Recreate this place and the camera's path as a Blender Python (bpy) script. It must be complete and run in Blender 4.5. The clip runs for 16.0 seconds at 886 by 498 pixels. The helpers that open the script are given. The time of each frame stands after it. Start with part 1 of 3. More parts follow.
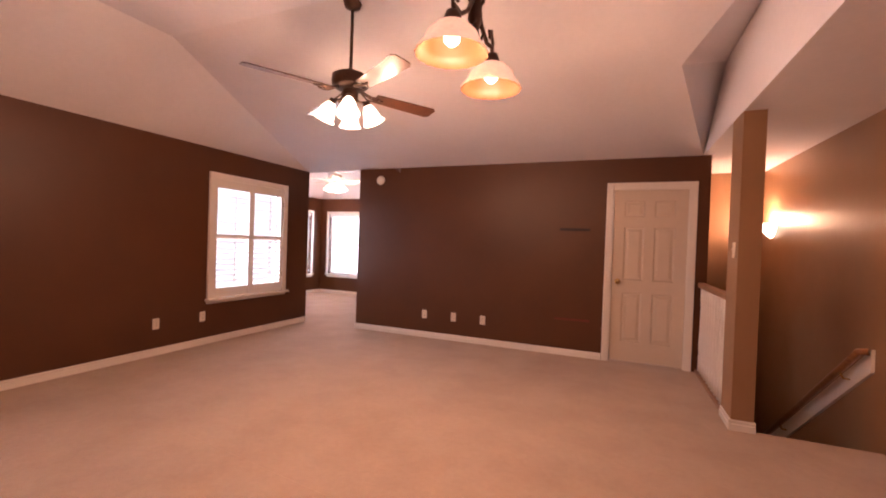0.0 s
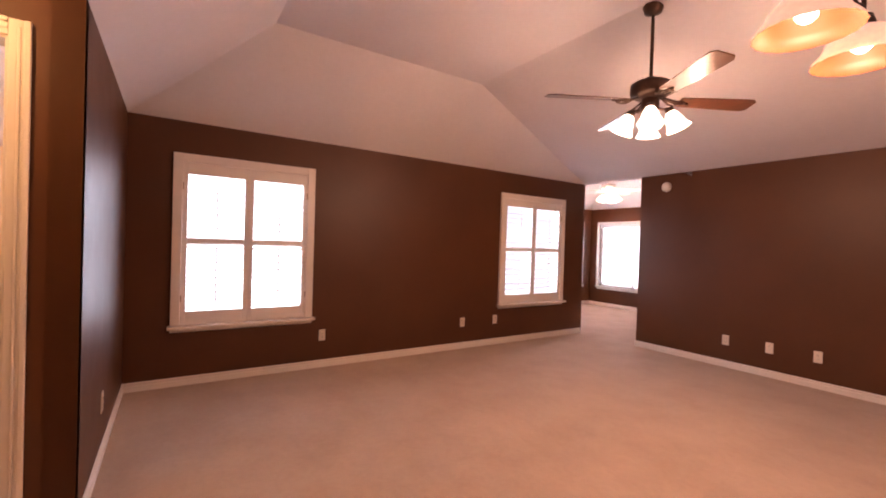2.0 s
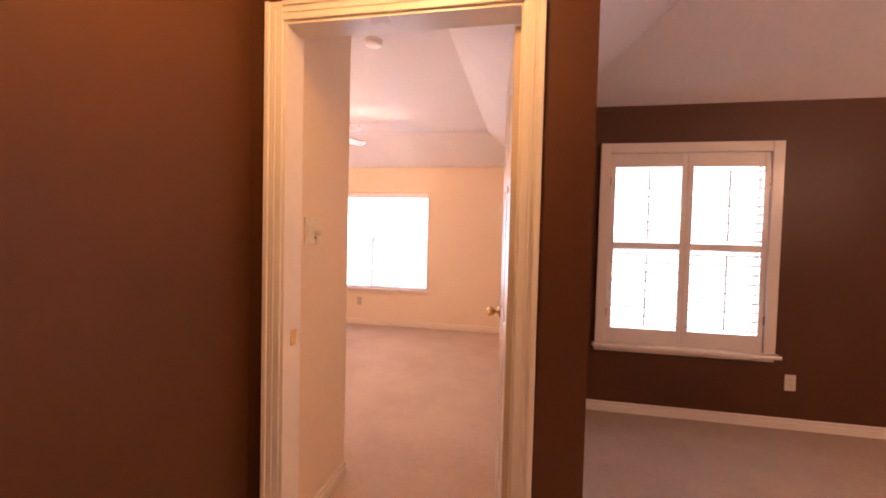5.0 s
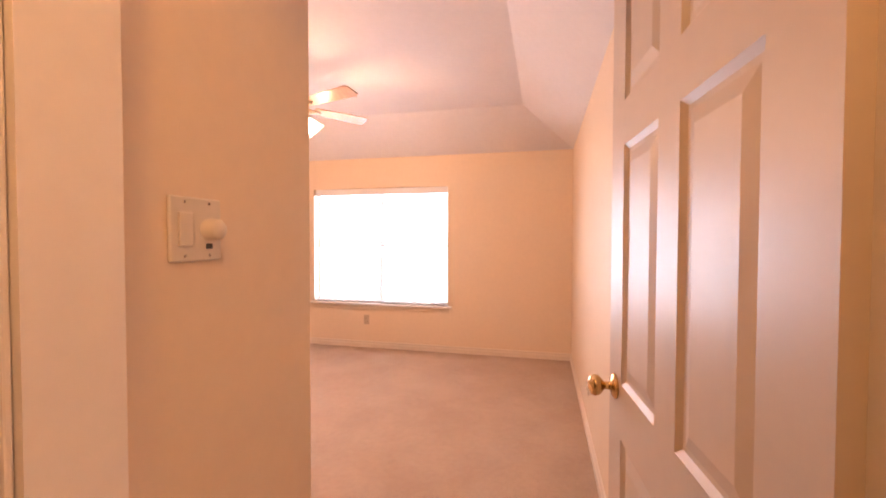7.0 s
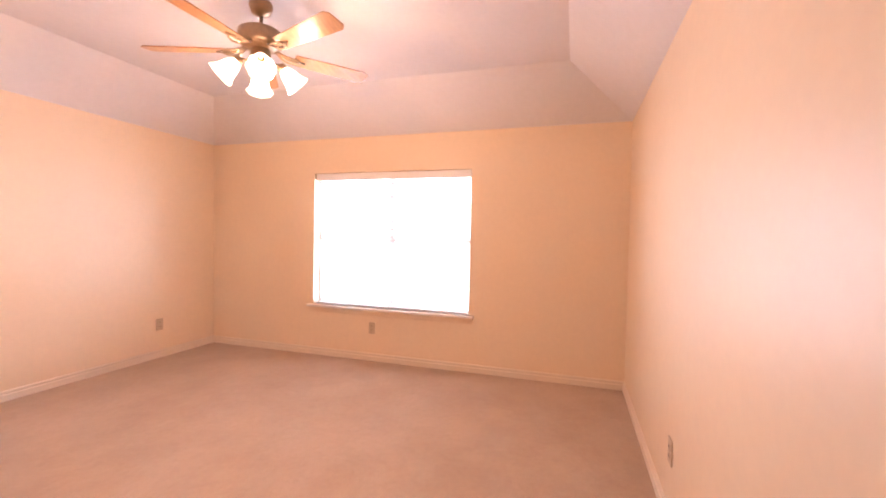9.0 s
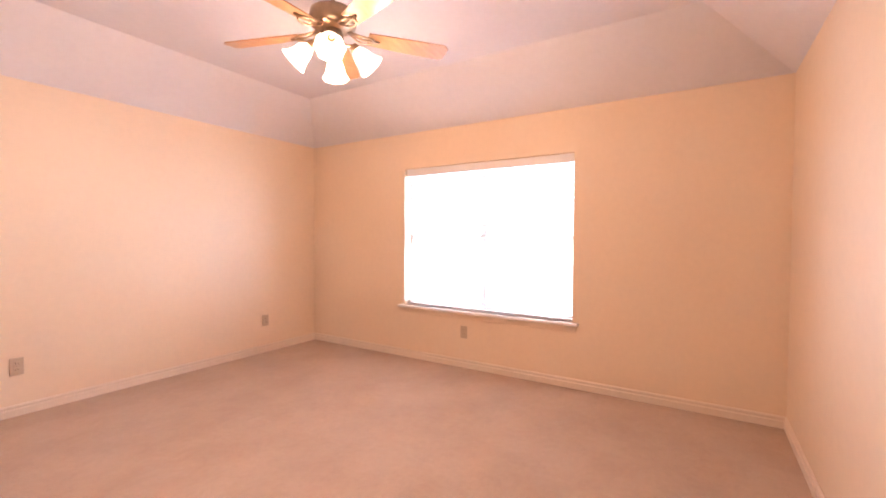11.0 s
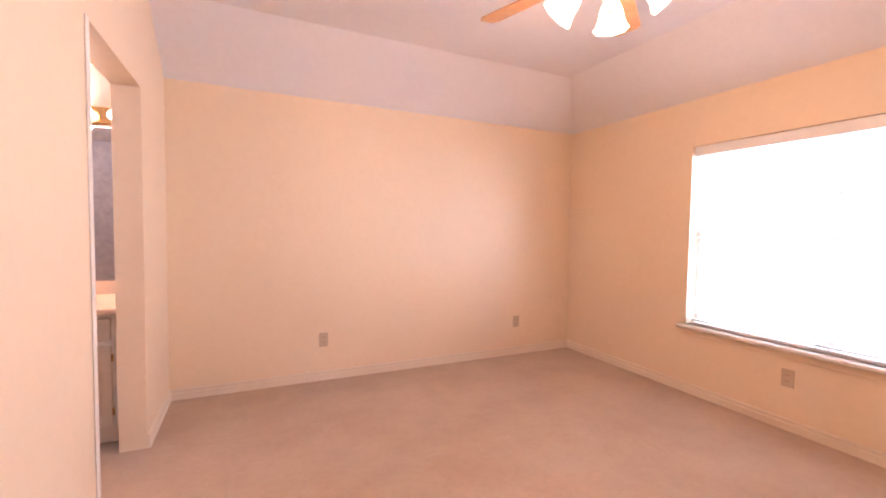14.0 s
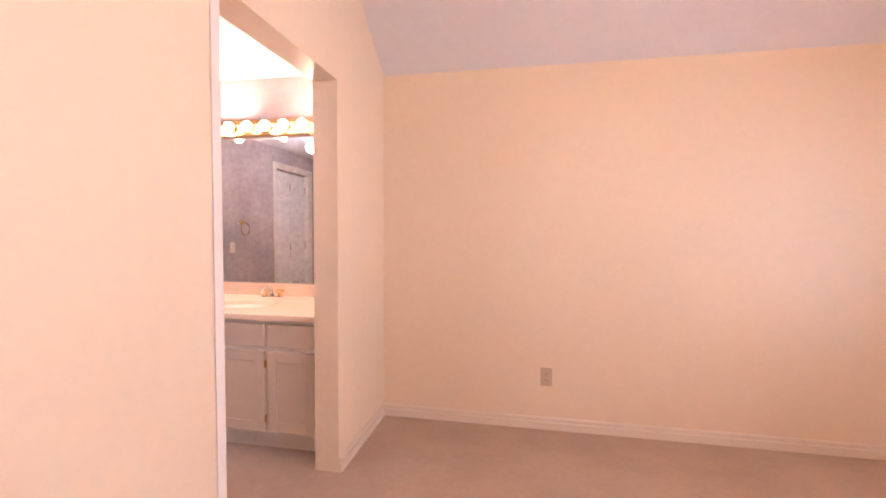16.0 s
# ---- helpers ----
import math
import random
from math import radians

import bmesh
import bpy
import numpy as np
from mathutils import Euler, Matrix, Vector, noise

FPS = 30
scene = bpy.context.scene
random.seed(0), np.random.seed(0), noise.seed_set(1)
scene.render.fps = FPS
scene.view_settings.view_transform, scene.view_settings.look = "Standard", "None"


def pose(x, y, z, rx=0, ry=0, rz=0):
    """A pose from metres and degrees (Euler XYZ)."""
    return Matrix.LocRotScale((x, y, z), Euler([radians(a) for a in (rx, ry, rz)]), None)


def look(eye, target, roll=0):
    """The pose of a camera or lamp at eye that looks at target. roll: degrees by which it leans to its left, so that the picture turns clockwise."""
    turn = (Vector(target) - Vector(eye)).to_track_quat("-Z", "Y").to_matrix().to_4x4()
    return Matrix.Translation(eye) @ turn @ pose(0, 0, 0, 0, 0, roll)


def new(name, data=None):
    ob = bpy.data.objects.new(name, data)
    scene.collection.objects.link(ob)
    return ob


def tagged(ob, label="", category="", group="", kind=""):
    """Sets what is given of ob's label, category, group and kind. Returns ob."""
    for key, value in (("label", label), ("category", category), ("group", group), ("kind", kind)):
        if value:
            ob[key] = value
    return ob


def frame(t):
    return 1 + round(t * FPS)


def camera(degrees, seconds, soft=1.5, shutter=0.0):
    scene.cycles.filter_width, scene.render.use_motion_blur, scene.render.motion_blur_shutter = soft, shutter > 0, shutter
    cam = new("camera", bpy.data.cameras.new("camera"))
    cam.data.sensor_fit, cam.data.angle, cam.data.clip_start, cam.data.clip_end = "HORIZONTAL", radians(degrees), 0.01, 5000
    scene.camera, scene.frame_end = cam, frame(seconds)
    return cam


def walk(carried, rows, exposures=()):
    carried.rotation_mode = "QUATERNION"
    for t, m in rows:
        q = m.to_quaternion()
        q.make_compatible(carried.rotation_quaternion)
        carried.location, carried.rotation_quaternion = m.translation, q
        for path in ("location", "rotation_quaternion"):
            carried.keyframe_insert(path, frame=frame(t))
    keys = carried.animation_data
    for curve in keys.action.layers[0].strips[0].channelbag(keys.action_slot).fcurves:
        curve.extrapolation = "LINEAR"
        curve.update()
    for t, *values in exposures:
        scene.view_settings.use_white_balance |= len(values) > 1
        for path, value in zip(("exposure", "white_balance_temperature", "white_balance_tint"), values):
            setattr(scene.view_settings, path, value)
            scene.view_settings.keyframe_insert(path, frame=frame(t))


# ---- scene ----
cam = camera(93.3, 16.0, soft=1.9)
PATH = [
    (0, (-1.383, 0.162, 1.275), (-2.152, 2.009, 1.248), 2.0),
    (0.5, (-1.374, 0.098, 1.29), (-2.368, 1.834, 1.26), 1.6),
    (1, (-1.500, -0.020, 1.276), (-2.688, 1.588, 1.254), 1.5),
    (1.5, (-1.527, -0.062, 1.277), (-2.97, 1.323, 1.259), 1.5),
    (2, (-1.520, -0.055, 1.301), (-3.198, 1.032, 1.28), 1.8),
    (2.5, (-1.625, -0.135, 1.318), (-3.457, 0.667, 1.289), 2.0),
    (3, (-1.714, -0.275, 1.325), (-3.645, 0.243, 1.288), 2.1),
    (3.5, (-1.835, -0.402, 1.320), (-3.818, -0.139, 1.281), 2.2),
    (4, (-1.963, -0.490, 1.310), (-3.962, -0.472, 1.267), 2.0),
    (4.5, (-2.198, -0.540, 1.298), (-4.187, -0.746, 1.25), 1.6),
    (5, (-2.455, -0.580, 1.310), (-4.414, -0.975, 1.243), 1.4),
    (5.2, (-2.556, -0.610, 1.312), (-4.510, -1.035, 1.241), 1.2),
    (7.5, (-3.758, -0.948, 1.286), (-5.701, -1.419, 1.239), 0.2),
    (8, (-3.98, -0.978, 1.268), (-5.921, -1.461, 1.227), 0.8),
    (10.5, (-4.705, -1.088, 1.225), (-6.474, -2.02, 1.16), 0.2),
    (11, (-4.742, -1.078, 1.202), (-6.442, -2.13, 1.149), 0.3),
    (11.5, (-4.735, -1.147, 1.213), (-6.372, -2.294, 1.151), 0.6),
    (12, (-4.765, -1.185, 1.197), (-6.312, -2.451, 1.141), 0.6),
    (12.5, (-4.76, -1.232, 1.198), (-6.2, -2.619, 1.137), 0.6),
    (13, (-4.833, -1.238, 1.221), (-6.106, -2.779, 1.146), 0.7),
    (13.5, (-4.894, -1.355, 1.219), (-5.989, -3.027, 1.142), 0.7),
    (14, (-5.054, -1.511, 1.237), (-5.898, -3.322, 1.142), 0.8),
    (14.5, (-5.224, -1.659, 1.276), (-5.741, -3.588, 1.156), 1.2),
    (15, (-5.401, -1.846, 1.281), (-5.566, -3.835, 1.148), 0.9),
    (15.5, (-5.42, -2.058, 1.244), (-5.324, -4.053, 1.144), 0.8),
    (16, (-5.442, -2.302, 1.226), (-5.07, -4.265, 1.146), 0.3),
]
walk(cam, [(t, look(eye, target, roll)) for t, eye, target, roll in PATH], [(0.0, 0.58, 6700, 29), (5.2, 0.48, 6850, 28), (7.3, 0.46, 7000, 26), (8.2, 0.46, 6900, 26), (10.3, 0.46, 6350, 21), (16.0, 0.31, 6300, 21)])

# ---- world and light ----
world = bpy.data.worlds.new("sky")
scene.world = world
world.use_nodes = True
wn = world.node_tree
sky = wn.nodes.new("ShaderNodeTexSky")
sky.sky_type = 'NISHITA'
sky.sun_disc = False
sky.sun_elevation = radians(50)
sky.sun_rotation = radians(90)
bg = wn.nodes["Background"]
bg.inputs[1].default_value = 0.15
wn.links.new(sky.outputs[0], bg.inputs[0])


def lamp_point(name, loc, watts, colour, size=0.05):
    d = bpy.data.lights.new(name, 'POINT')
    d.energy, d.color, d.shadow_soft_size = watts, colour, size
    ob = new(name, d)
    ob.location = loc
    return ob


def lamp_area(name, eye, target, sx, sy, watts, colour):
    d = bpy.data.lights.new(name, 'AREA')
    d.shape, d.size, d.size_y, d.energy, d.color = 'RECTANGLE', sx, sy, watts, colour
    ob = new(name, d)
    ob.matrix_world = look(eye, target)
    return ob


sun = bpy.data.lights.new("sun", 'SUN')
sun.energy, sun.angle, sun.color = 0.8, radians(12), (1, 0.96, 0.9)
sun_ob = new("sun", sun)
sun_ob.matrix_world = look((10, 0, 12), (0, 0, 0))

WARM = (1.0, 0.60, 0.37)
DAY = (0.70, 0.83, 1.0)
lamp_area("daylight_window_a", (-6.00, 0.56, 1.26), (0, 0.56, 1.1), 1.0, 1.35, 20, DAY)
lamp_area("daylight_window_b", (-6.00, 4.24, 1.26), (0, 4.24, 1.1), 1.0, 1.35, 20, DAY)
lamp_area("daylight_bedroom", (-8.80, -2.79, 1.3), (0, -2.79, 1.0), 2.1, 1.8, 142, (0.72, 0.84, 1.0))
lamp_area("daylight_north", (-6.95, 8.51, 1.2), (-6.95, 0, 1.0), 1.5, 1.4, 48, DAY)
lamp_area("daylight_bay", (-8.16, 7.3, 1.2), (0, 7.3, 1.0), 1.4, 1.4, 36, DAY)


# ---- materials ----
def base_mat(name):
    m = bpy.data.materials.new(name)
    m.use_nodes = True
    return m, m.node_tree, m.node_tree.nodes["Principled BSDF"]


def coords(nt, scale=(1, 1, 1)):
    tc = nt.nodes.new("ShaderNodeTexCoord")
    mp = nt.nodes.new("ShaderNodeMapping")
    mp.inputs["Scale"].default_value = scale
    nt.links.new(tc.outputs["Object"], mp.inputs[0])
    return mp.outputs[0]


def noise_node(nt, vec, scale, detail=3.0, rough=0.55):
    n = nt.nodes.new("ShaderNodeTexNoise")
    n.inputs["Scale"].default_value, n.inputs["Detail"].default_value, n.inputs["Roughness"].default_value = scale, detail, rough
    nt.links.new(vec, n.inputs["Vector"])
    return n.outputs["Fac"]


def ramp(nt, fac, lo, hi, p0=0.3, p1=0.7):
    r = nt.nodes.new("ShaderNodeValToRGB")
    r.color_ramp.elements[0].position, r.color_ramp.elements[1].position = p0, p1
    r.color_ramp.elements[0].color, r.color_ramp.elements[1].color = (*lo, 1), (*hi, 1)
    nt.links.new(fac, r.inputs[0])
    return r.outputs[0]


def mix(nt, a, b, fac):
    n = nt.nodes.new("ShaderNodeMix")
    n.data_type, n.blend_type = 'RGBA', 'MULTIPLY'
    n.inputs[0].default_value = fac
    nt.links.new(a, n.inputs[6])
    nt.links.new(b, n.inputs[7])
    return n.outputs[2]


def bump(nt, bsdf, fac, strength, dist):
    b = nt.nodes.new("ShaderNodeBump")
    b.inputs["Strength"].default_value, b.inputs["Distance"].default_value = strength, dist
    nt.links.new(fac, b.inputs["Height"])
    nt.links.new(b.outputs[0], bsdf.inputs["Normal"])


def painted(name, colour, rough=0.5, vary=0.08, grain=180, strength=0.12, spec=0.5):
    """Rolled wall paint: orange-peel relief, faint cloudy variation and rubbed patches."""
    m, nt, b = base_mat(name)
    v = coords(nt)
    lo = tuple(c * (1 - vary) for c in colour)
    hi = tuple(min(1, c * (1 + vary)) for c in colour)
    col = ramp(nt, noise_node(nt, v, 1.3, 4), lo, hi)
    fine = ramp(nt, noise_node(nt, v, 24, 3), (0.97, 0.97, 0.97), (1, 1, 1))
    nt.links.new(mix(nt, col, fine, 1.0), b.inputs["Base Color"])
    r = nt.nodes.new("ShaderNodeMapRange")
    r.inputs[3].default_value, r.inputs[4].default_value = rough - 0.06, rough + 0.06
    nt.links.new(noise_node(nt, v, 4, 3), r.inputs[0])
    nt.links.new(r.outputs[0], b.inputs["Roughness"])
    b.inputs["Specular IOR Level"].default_value = spec
    bump(nt, b, noise_node(nt, v, grain, 2), strength, 0.002)
    return m


def carpet_mat(name, colour):
    m, nt, b = base_mat(name)
    v = coords(nt)
    tuft = noise_node(nt, v, 210, 2, 0.7)
    col = ramp(nt, tuft, tuple(c * 0.84 for c in colour), tuple(c * 1.08 for c in colour), 0.3, 0.72)
    patch = ramp(nt, noise_node(nt, v, 2.2, 5, 0.6), (0.88, 0.86, 0.84), (1, 1, 1), 0.35, 0.62)
    mid = ramp(nt, noise_node(nt, v, 26, 3, 0.6), (0.95, 0.945, 0.94), (1, 1, 1), 0.35, 0.6)
    nt.links.new(mix(nt, mix(nt, col, patch, 1.0), mid, 1.0), b.inputs["Base Color"])
    b.inputs["Roughness"].default_value = 0.95
    b.inputs["Specular IOR Level"].default_value = 0.1
    b.inputs["Sheen Weight"].default_value = 0.15
    bump(nt, b, tuft, 0.5, 0.006)
    return m


def wood_mat(name, dark, light, rough=0.35, axis=(2, 26, 26)):
    m, nt, b = base_mat(name)
    v = coords(nt, axis)
    nt.links.new(ramp(nt, noise_node(nt, v, 2.0, 6, 0.6), dark, light), b.inputs["Base Color"])
    b.inputs["Roughness"].default_value = rough
    bump(nt, b, noise_node(nt, v, 6, 3), 0.08, 0.002)
    return m


def metal_mat(name, colour, rough):
    m, nt, b = base_mat(name)
    v = coords(nt)
    b.inputs["Metallic"].default_value = 1.0
    nt.links.new(ramp(nt, noise_node(nt, v, 30, 3), tuple(c * 0.8 for c in colour), colour), b.inputs["Base Color"])
    r = nt.nodes.new("ShaderNodeMapRange")
    r.inputs[3].default_value, r.inputs[4].default_value = rough * 0.8, rough * 1.3
    nt.links.new(noise_node(nt, v, 12, 2), r.inputs[0])
    nt.links.new(r.outputs[0], b.inputs["Roughness"])
    return m


def glow_mat(name, colour, strength, body=(0.9, 0.85, 0.75)):
    m, nt, b = base_mat(name)
    v = coords(nt)
    nt.links.new(ramp(nt, noise_node(nt, v, 14, 3), tuple(c * 0.9 for c in body), body), b.inputs["Base Color"])
    b.inputs["Roughness"].default_value = 0.25
    b.inputs["Emission Color"].default_value = (*colour, 1)
    b.inputs["Emission Strength"].default_value = strength
    return m


M_BROWN = painted("brown_paint", (0.094, 0.0345, 0.0135), 0.44, 0.10, 160, 0.08, 0.33)
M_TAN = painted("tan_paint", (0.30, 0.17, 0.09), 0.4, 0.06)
M_CREAM = painted("cream_paint", (0.82, 0.66, 0.49), 0.44, 0.02, 160, 0.05, 0.5)
M_CEIL = painted("ceiling_paint", (0.77, 0.745, 0.765), 0.8, 0.03, 90, 0.35, 0.2)
M_WHITE = painted("white_gloss_paint", (0.82, 0.76, 0.70), 0.3, 0.03, 60, 0.04)
M_TRIM = painted("cream_trim_paint", (0.78, 0.66, 0.54), 0.4, 0.03, 60, 0.04)
M_DOOR = painted("door_paint", (0.64, 0.53, 0.43), 0.42, 0.03, 40, 0.04)
M_MAUVE = painted("grey_faux_paint", (0.44, 0.38, 0.38), 0.5, 0.22, 120, 0.1)
M_CARPET = carpet_mat("beige_carpet", (0.565, 0.42, 0.32))
M_OAK = wood_mat("oak_stain", (0.22, 0.08, 0.03), (0.42, 0.18, 0.07), 0.3, (26, 2, 26))
M_DARKWOOD = wood_mat("walnut_blade", (0.05, 0.02, 0.012), (0.11, 0.045, 0.025), 0.28)
M_CLEAT = wood_mat("dark_cleat", (0.018, 0.005, 0.003), (0.035, 0.010, 0.006), 0.6)
M_REDCLEAT = wood_mat("red_cleat", (0.10, 0.016, 0.008), (0.17, 0.030, 0.014), 0.6)
M_OAKBLADE = wood_mat("oak_blade", (0.30, 0.145, 0.065), (0.48, 0.26, 0.125), 0.3)
M_BRONZE = metal_mat("oil_rubbed_bronze", (0.10, 0.06, 0.045), 0.4)
M_BRASS = metal_mat("polished_brass", (0.85, 0.58, 0.26), 0.16)
M_PEWTER = metal_mat("antique_brass", (0.42, 0.30, 0.20), 0.3)
M_CHROME = metal_mat("chrome", (0.85, 0.82, 0.78), 0.08)
M_PLATE = painted("ivory_plastic", (0.74, 0.66, 0.56), 0.35, 0.03, 40, 0.02)
M_BEIGEPLATE = painted("beige_plastic", (0.55, 0.42, 0.30), 0.35, 0.03, 40, 0.02)
M_MARBLE = painted("cultured_marble", (0.85, 0.68, 0.55), 0.15, 0.06, 8, 0.0)
M_DARK = painted("dark_slot", (0.03, 0.025, 0.02), 0.6, 0.1)
M_SHADE = glow_mat("lit_frosted_glass", (1.0, 0.82, 0.60), 5.0)
M_ALABASTER, ant, ab = base_mat("amber_alabaster_glass")
av = coords(ant)
acol = ramp(ant, noise_node(ant, av, 22, 5, 0.65), (0.62, 0.34, 0.17), (0.80, 0.54, 0.34))
ant.links.new(acol, ab.inputs["Base Color"])
ab.inputs["Roughness"].default_value = 0.3
ab.inputs["Emission Color"].default_value = (1.0, 0.62, 0.42, 1)
ab.inputs["Emission Strength"].default_value = 0.65
atr = ant.nodes.new("ShaderNodeBsdfTranslucent")
ant.links.new(acol, atr.inputs["Color"])
amix = ant.nodes.new("ShaderNodeMixShader")
amix.inputs[0].default_value = 0.22
ant.links.new(ab.outputs[0], amix.inputs[1])
ant.links.new(atr.outputs[0], amix.inputs[2])
ant.links.new(amix.outputs[0], ant.nodes["Material Output"].inputs["Surface"])
# Amber of the shades' inside, darkened in colour so the bulb doesn't whiten it.
M_DIM_AMBER = painted("dimmed_amber_lining", (0.20, 0.066, 0.022), 0.5, 0.15, 30, 0.05)
M_BULB = glow_mat("lit_bulb", (1.0, 0.85, 0.62), 9.0)
M_MIRROR = metal_mat("mirror_silver", (0.92, 0.93, 0.93), 0.01)
M_SKYGLOW = glow_mat("overcast_glow", (0.93, 0.96, 1.0), 1.6, (0.8, 0.8, 0.8))
M_BLIND = painted("white_blind", (0.85, 0.84, 0.84), 0.4, 0.02, 30, 0.02)

glass = bpy.data.materials.new("window_glass")
glass.use_nodes = True
gnt = glass.node_tree
gnt.nodes.remove(gnt.nodes["Principled BSDF"])
g_clear, g_gloss, g_mix = (gnt.nodes.new(k) for k in ("ShaderNodeBsdfTransparent", "ShaderNodeBsdfGlossy", "ShaderNodeMixShader"))
g_gloss.inputs["Roughness"].default_value = 0.02
g_mix.inputs[0].default_value = 0.05
gnt.links.new(g_clear.outputs[0], g_mix.inputs[1])
gnt.links.new(g_gloss.outputs[0], g_mix.inputs[2])
gnt.links.new(g_mix.outputs[0], gnt.nodes["Material Output"].inputs["Surface"])
M_GLASS = glass


# ---- mesh helpers ----
def box(bm, x0, x1, y0, y1, z0, z1, bev=0.0):
    r = bmesh.ops.create_cube(bm, size=1.0, matrix=Matrix.Translation(((x0 + x1) / 2, (y0 + y1) / 2, (z0 + z1) / 2)) @ Matrix.Diagonal((abs(x1 - x0), abs(y1 - y0), abs(z1 - z0), 1)))
    if bev:
        edges = {e for v in r["verts"] for e in v.link_edges}
        bmesh.ops.bevel(bm, geom=list(edges), offset=bev, segments=2, affect='EDGES', profile=0.5)
    return bm


def boxed(x0, x1, y0, y1, z0, z1, bev=0.0):
    return box(bmesh.new(), x0, x1, y0, y1, z0, z1, bev)


def lathe(bm, profile, seg=28, m=None, flute=0.0, lobes=0):
    """Turns (radius, height) pairs round z; flute gives a scalloped rim."""
    m = m or Matrix()
    rings = []
    top = max(r for r, _ in profile)
    for r, z in profile:
        ring = []
        for k in range(seg):
            a = 2 * math.pi * k / seg
            rr = r * (1 + (flute * math.cos(lobes * a) * (r / top) ** 2 if lobes else 0))
            ring.append(bm.verts.new(m @ Vector((rr * math.cos(a), rr * math.sin(a), z))))
        rings.append(ring)
    for a, b in zip(rings, rings[1:]):
        for k in range(seg):
            f = bm.faces.new((a[k], a[(k + 1) % seg], b[(k + 1) % seg], b[k]))
            f.smooth = True
    return bm


def turned(profile, seg=28, m=None, flute=0.0, lobes=0):
    return lathe(bmesh.new(), profile, seg, m, flute, lobes)


def tube(bm, pts, r, seg=8):
    pts = [Vector(p) for p in pts]
    rings = []
    for i, p in enumerate(pts):
        d = (pts[min(i + 1, len(pts) - 1)] - pts[max(i - 1, 0)]).normalized()
        u = d.cross(Vector((0.31, 0.2, 0.93))).normalized()
        w = d.cross(u)
        rings.append([bm.verts.new(p + r * (math.cos(2 * math.pi * k / seg) * u + math.sin(2 * math.pi * k / seg) * w)) for k in range(seg)])
    for a, b in zip(rings, rings[1:]):
        for k in range(seg):
            bm.faces.new((a[k], a[(k + 1) % seg], b[(k + 1) % seg], b[k])).smooth = True
    bm.faces.new(rings[0][::-1])
    bm.faces.new(rings[-1])
    return bm


def mesh_ob(name, bm, material):
    bmesh.ops.recalc_face_normals(bm, faces=bm.faces)
    me = bpy.data.meshes.new(name)
    bm.to_mesh(me)
    bm.free()
    me.materials.append(material)
    return new(name, me)


def part(name, bm, material, parent, label=""):
    ob = mesh_ob(name, bm, material)
    ob.parent = parent
    return tagged(ob, label)


def thing(name, loc, label, category, group="", kind="", rz=0.0):
    ob = new(name)
    ob.empty_display_size = 0.1
    ob.matrix_world = pose(*loc, 0, 0, rz)
    return tagged(ob, label, category, group, kind)


def structure(name, bm, material, label, category):
    return tagged(mesh_ob(name, bm, material), label, category, "", "structure")


def wall(name, axis, p0, p1, a0, a1, z0, z1, material, label, holes=()):
    """An upright slab from p0 to p1 across, a0 to a1 along, with holes (b0, b1, c0, c1) cut through."""
    bm = bmesh.new()
    cuts = sorted({a0, a1, *(h[0] for h in holes), *(h[1] for h in holes)})
    for s, e in zip(cuts, cuts[1:]):
        spans = [(z0, z1)]
        for h0, h1, c0, c1 in holes:
            if h0 <= s and e <= h1:
                spans = [q for lo, hi in spans for q in ((lo, min(hi, c0)), (max(lo, c1), hi)) if q[1] - q[0] > 1e-4]
        for lo, hi in spans:
            if axis == "x":
                box(bm, p0, p1, s, e, lo, hi)
            else:
                box(bm, s, e, p0, p1, lo, hi)
    bmesh.ops.remove_doubles(bm, verts=bm.verts, dist=1e-5)
    inner = [f for f in bm.faces if any(g is not f and (g.calc_center_median() - f.calc_center_median()).length < 1e-5 for e in f.edges for g in e.link_faces)]
    bmesh.ops.delete(bm, geom=inner, context='FACES_ONLY')
    return structure(name, bm, material, label, "wall")


def sheet(name, polys, material, label, category, thick=0.06):
    """Ceiling or floor planes, thickened upward by thick."""
    bm = bmesh.new()
    for poly in polys:
        lo = [bm.verts.new(p) for p in poly]
        hi = [bm.verts.new((p[0], p[1], p[2] + thick)) for p in poly]
        bm.faces.new(lo)
        bm.faces.new(hi[::-1])
        for k in range(len(poly)):
            n = (k + 1) % len(poly)
            bm.faces.new((lo[k], lo[n], hi[n], hi[k]))
    return structure(name, bm, material, label, category)


# ---- measures of the house ----
XW, YF, XE = -5.80, 5.30, 0.27          # sitting room: window wall, far wall, stair wall
YS, XD, YH = -0.38, -3.85, -1.60        # its short south wall, the bedroom door's wall, the hall's south wall
PLATE, TOP, HALL = 2.30, 2.91, 2.46
BX0, BX1, BY0, BY1, BP, BT = -8.13, -4.54, -4.95, -0.60, 2.24, 2.585   # bedroom
PY = -1.52                               # passage wall
NX0, NX1, NY1 = -8.0, -4.2, 8.35         # far room
DOOR_Y0, DOOR_Y1, DOOR_H = -1.475, -0.605, 2.075
W1, W2 = (0.0, 1.085), (3.67, 4.79)      # shutter windows along y
WZ0, WZ1 = 0.53, 1.96

# ---- floors ----
sheet("floor", [[(BX0 - .1, BY0 - .1, -0.1), (XE + .1, BY0 - .1, -0.1), (XE + .1, 3.79, -0.1), (BX0 - .1, 3.79, -0.1)],
                [(BX0 - .1, 3.79, -0.1), (-0.45, 3.79, -0.1), (-0.45, NY1 + .1, -0.1), (BX0 - .1, NY1 + .1, -0.1)]], M_CARPET, "beige cut-pile wall-to-wall carpet with worn seams", "floor", 0.1)

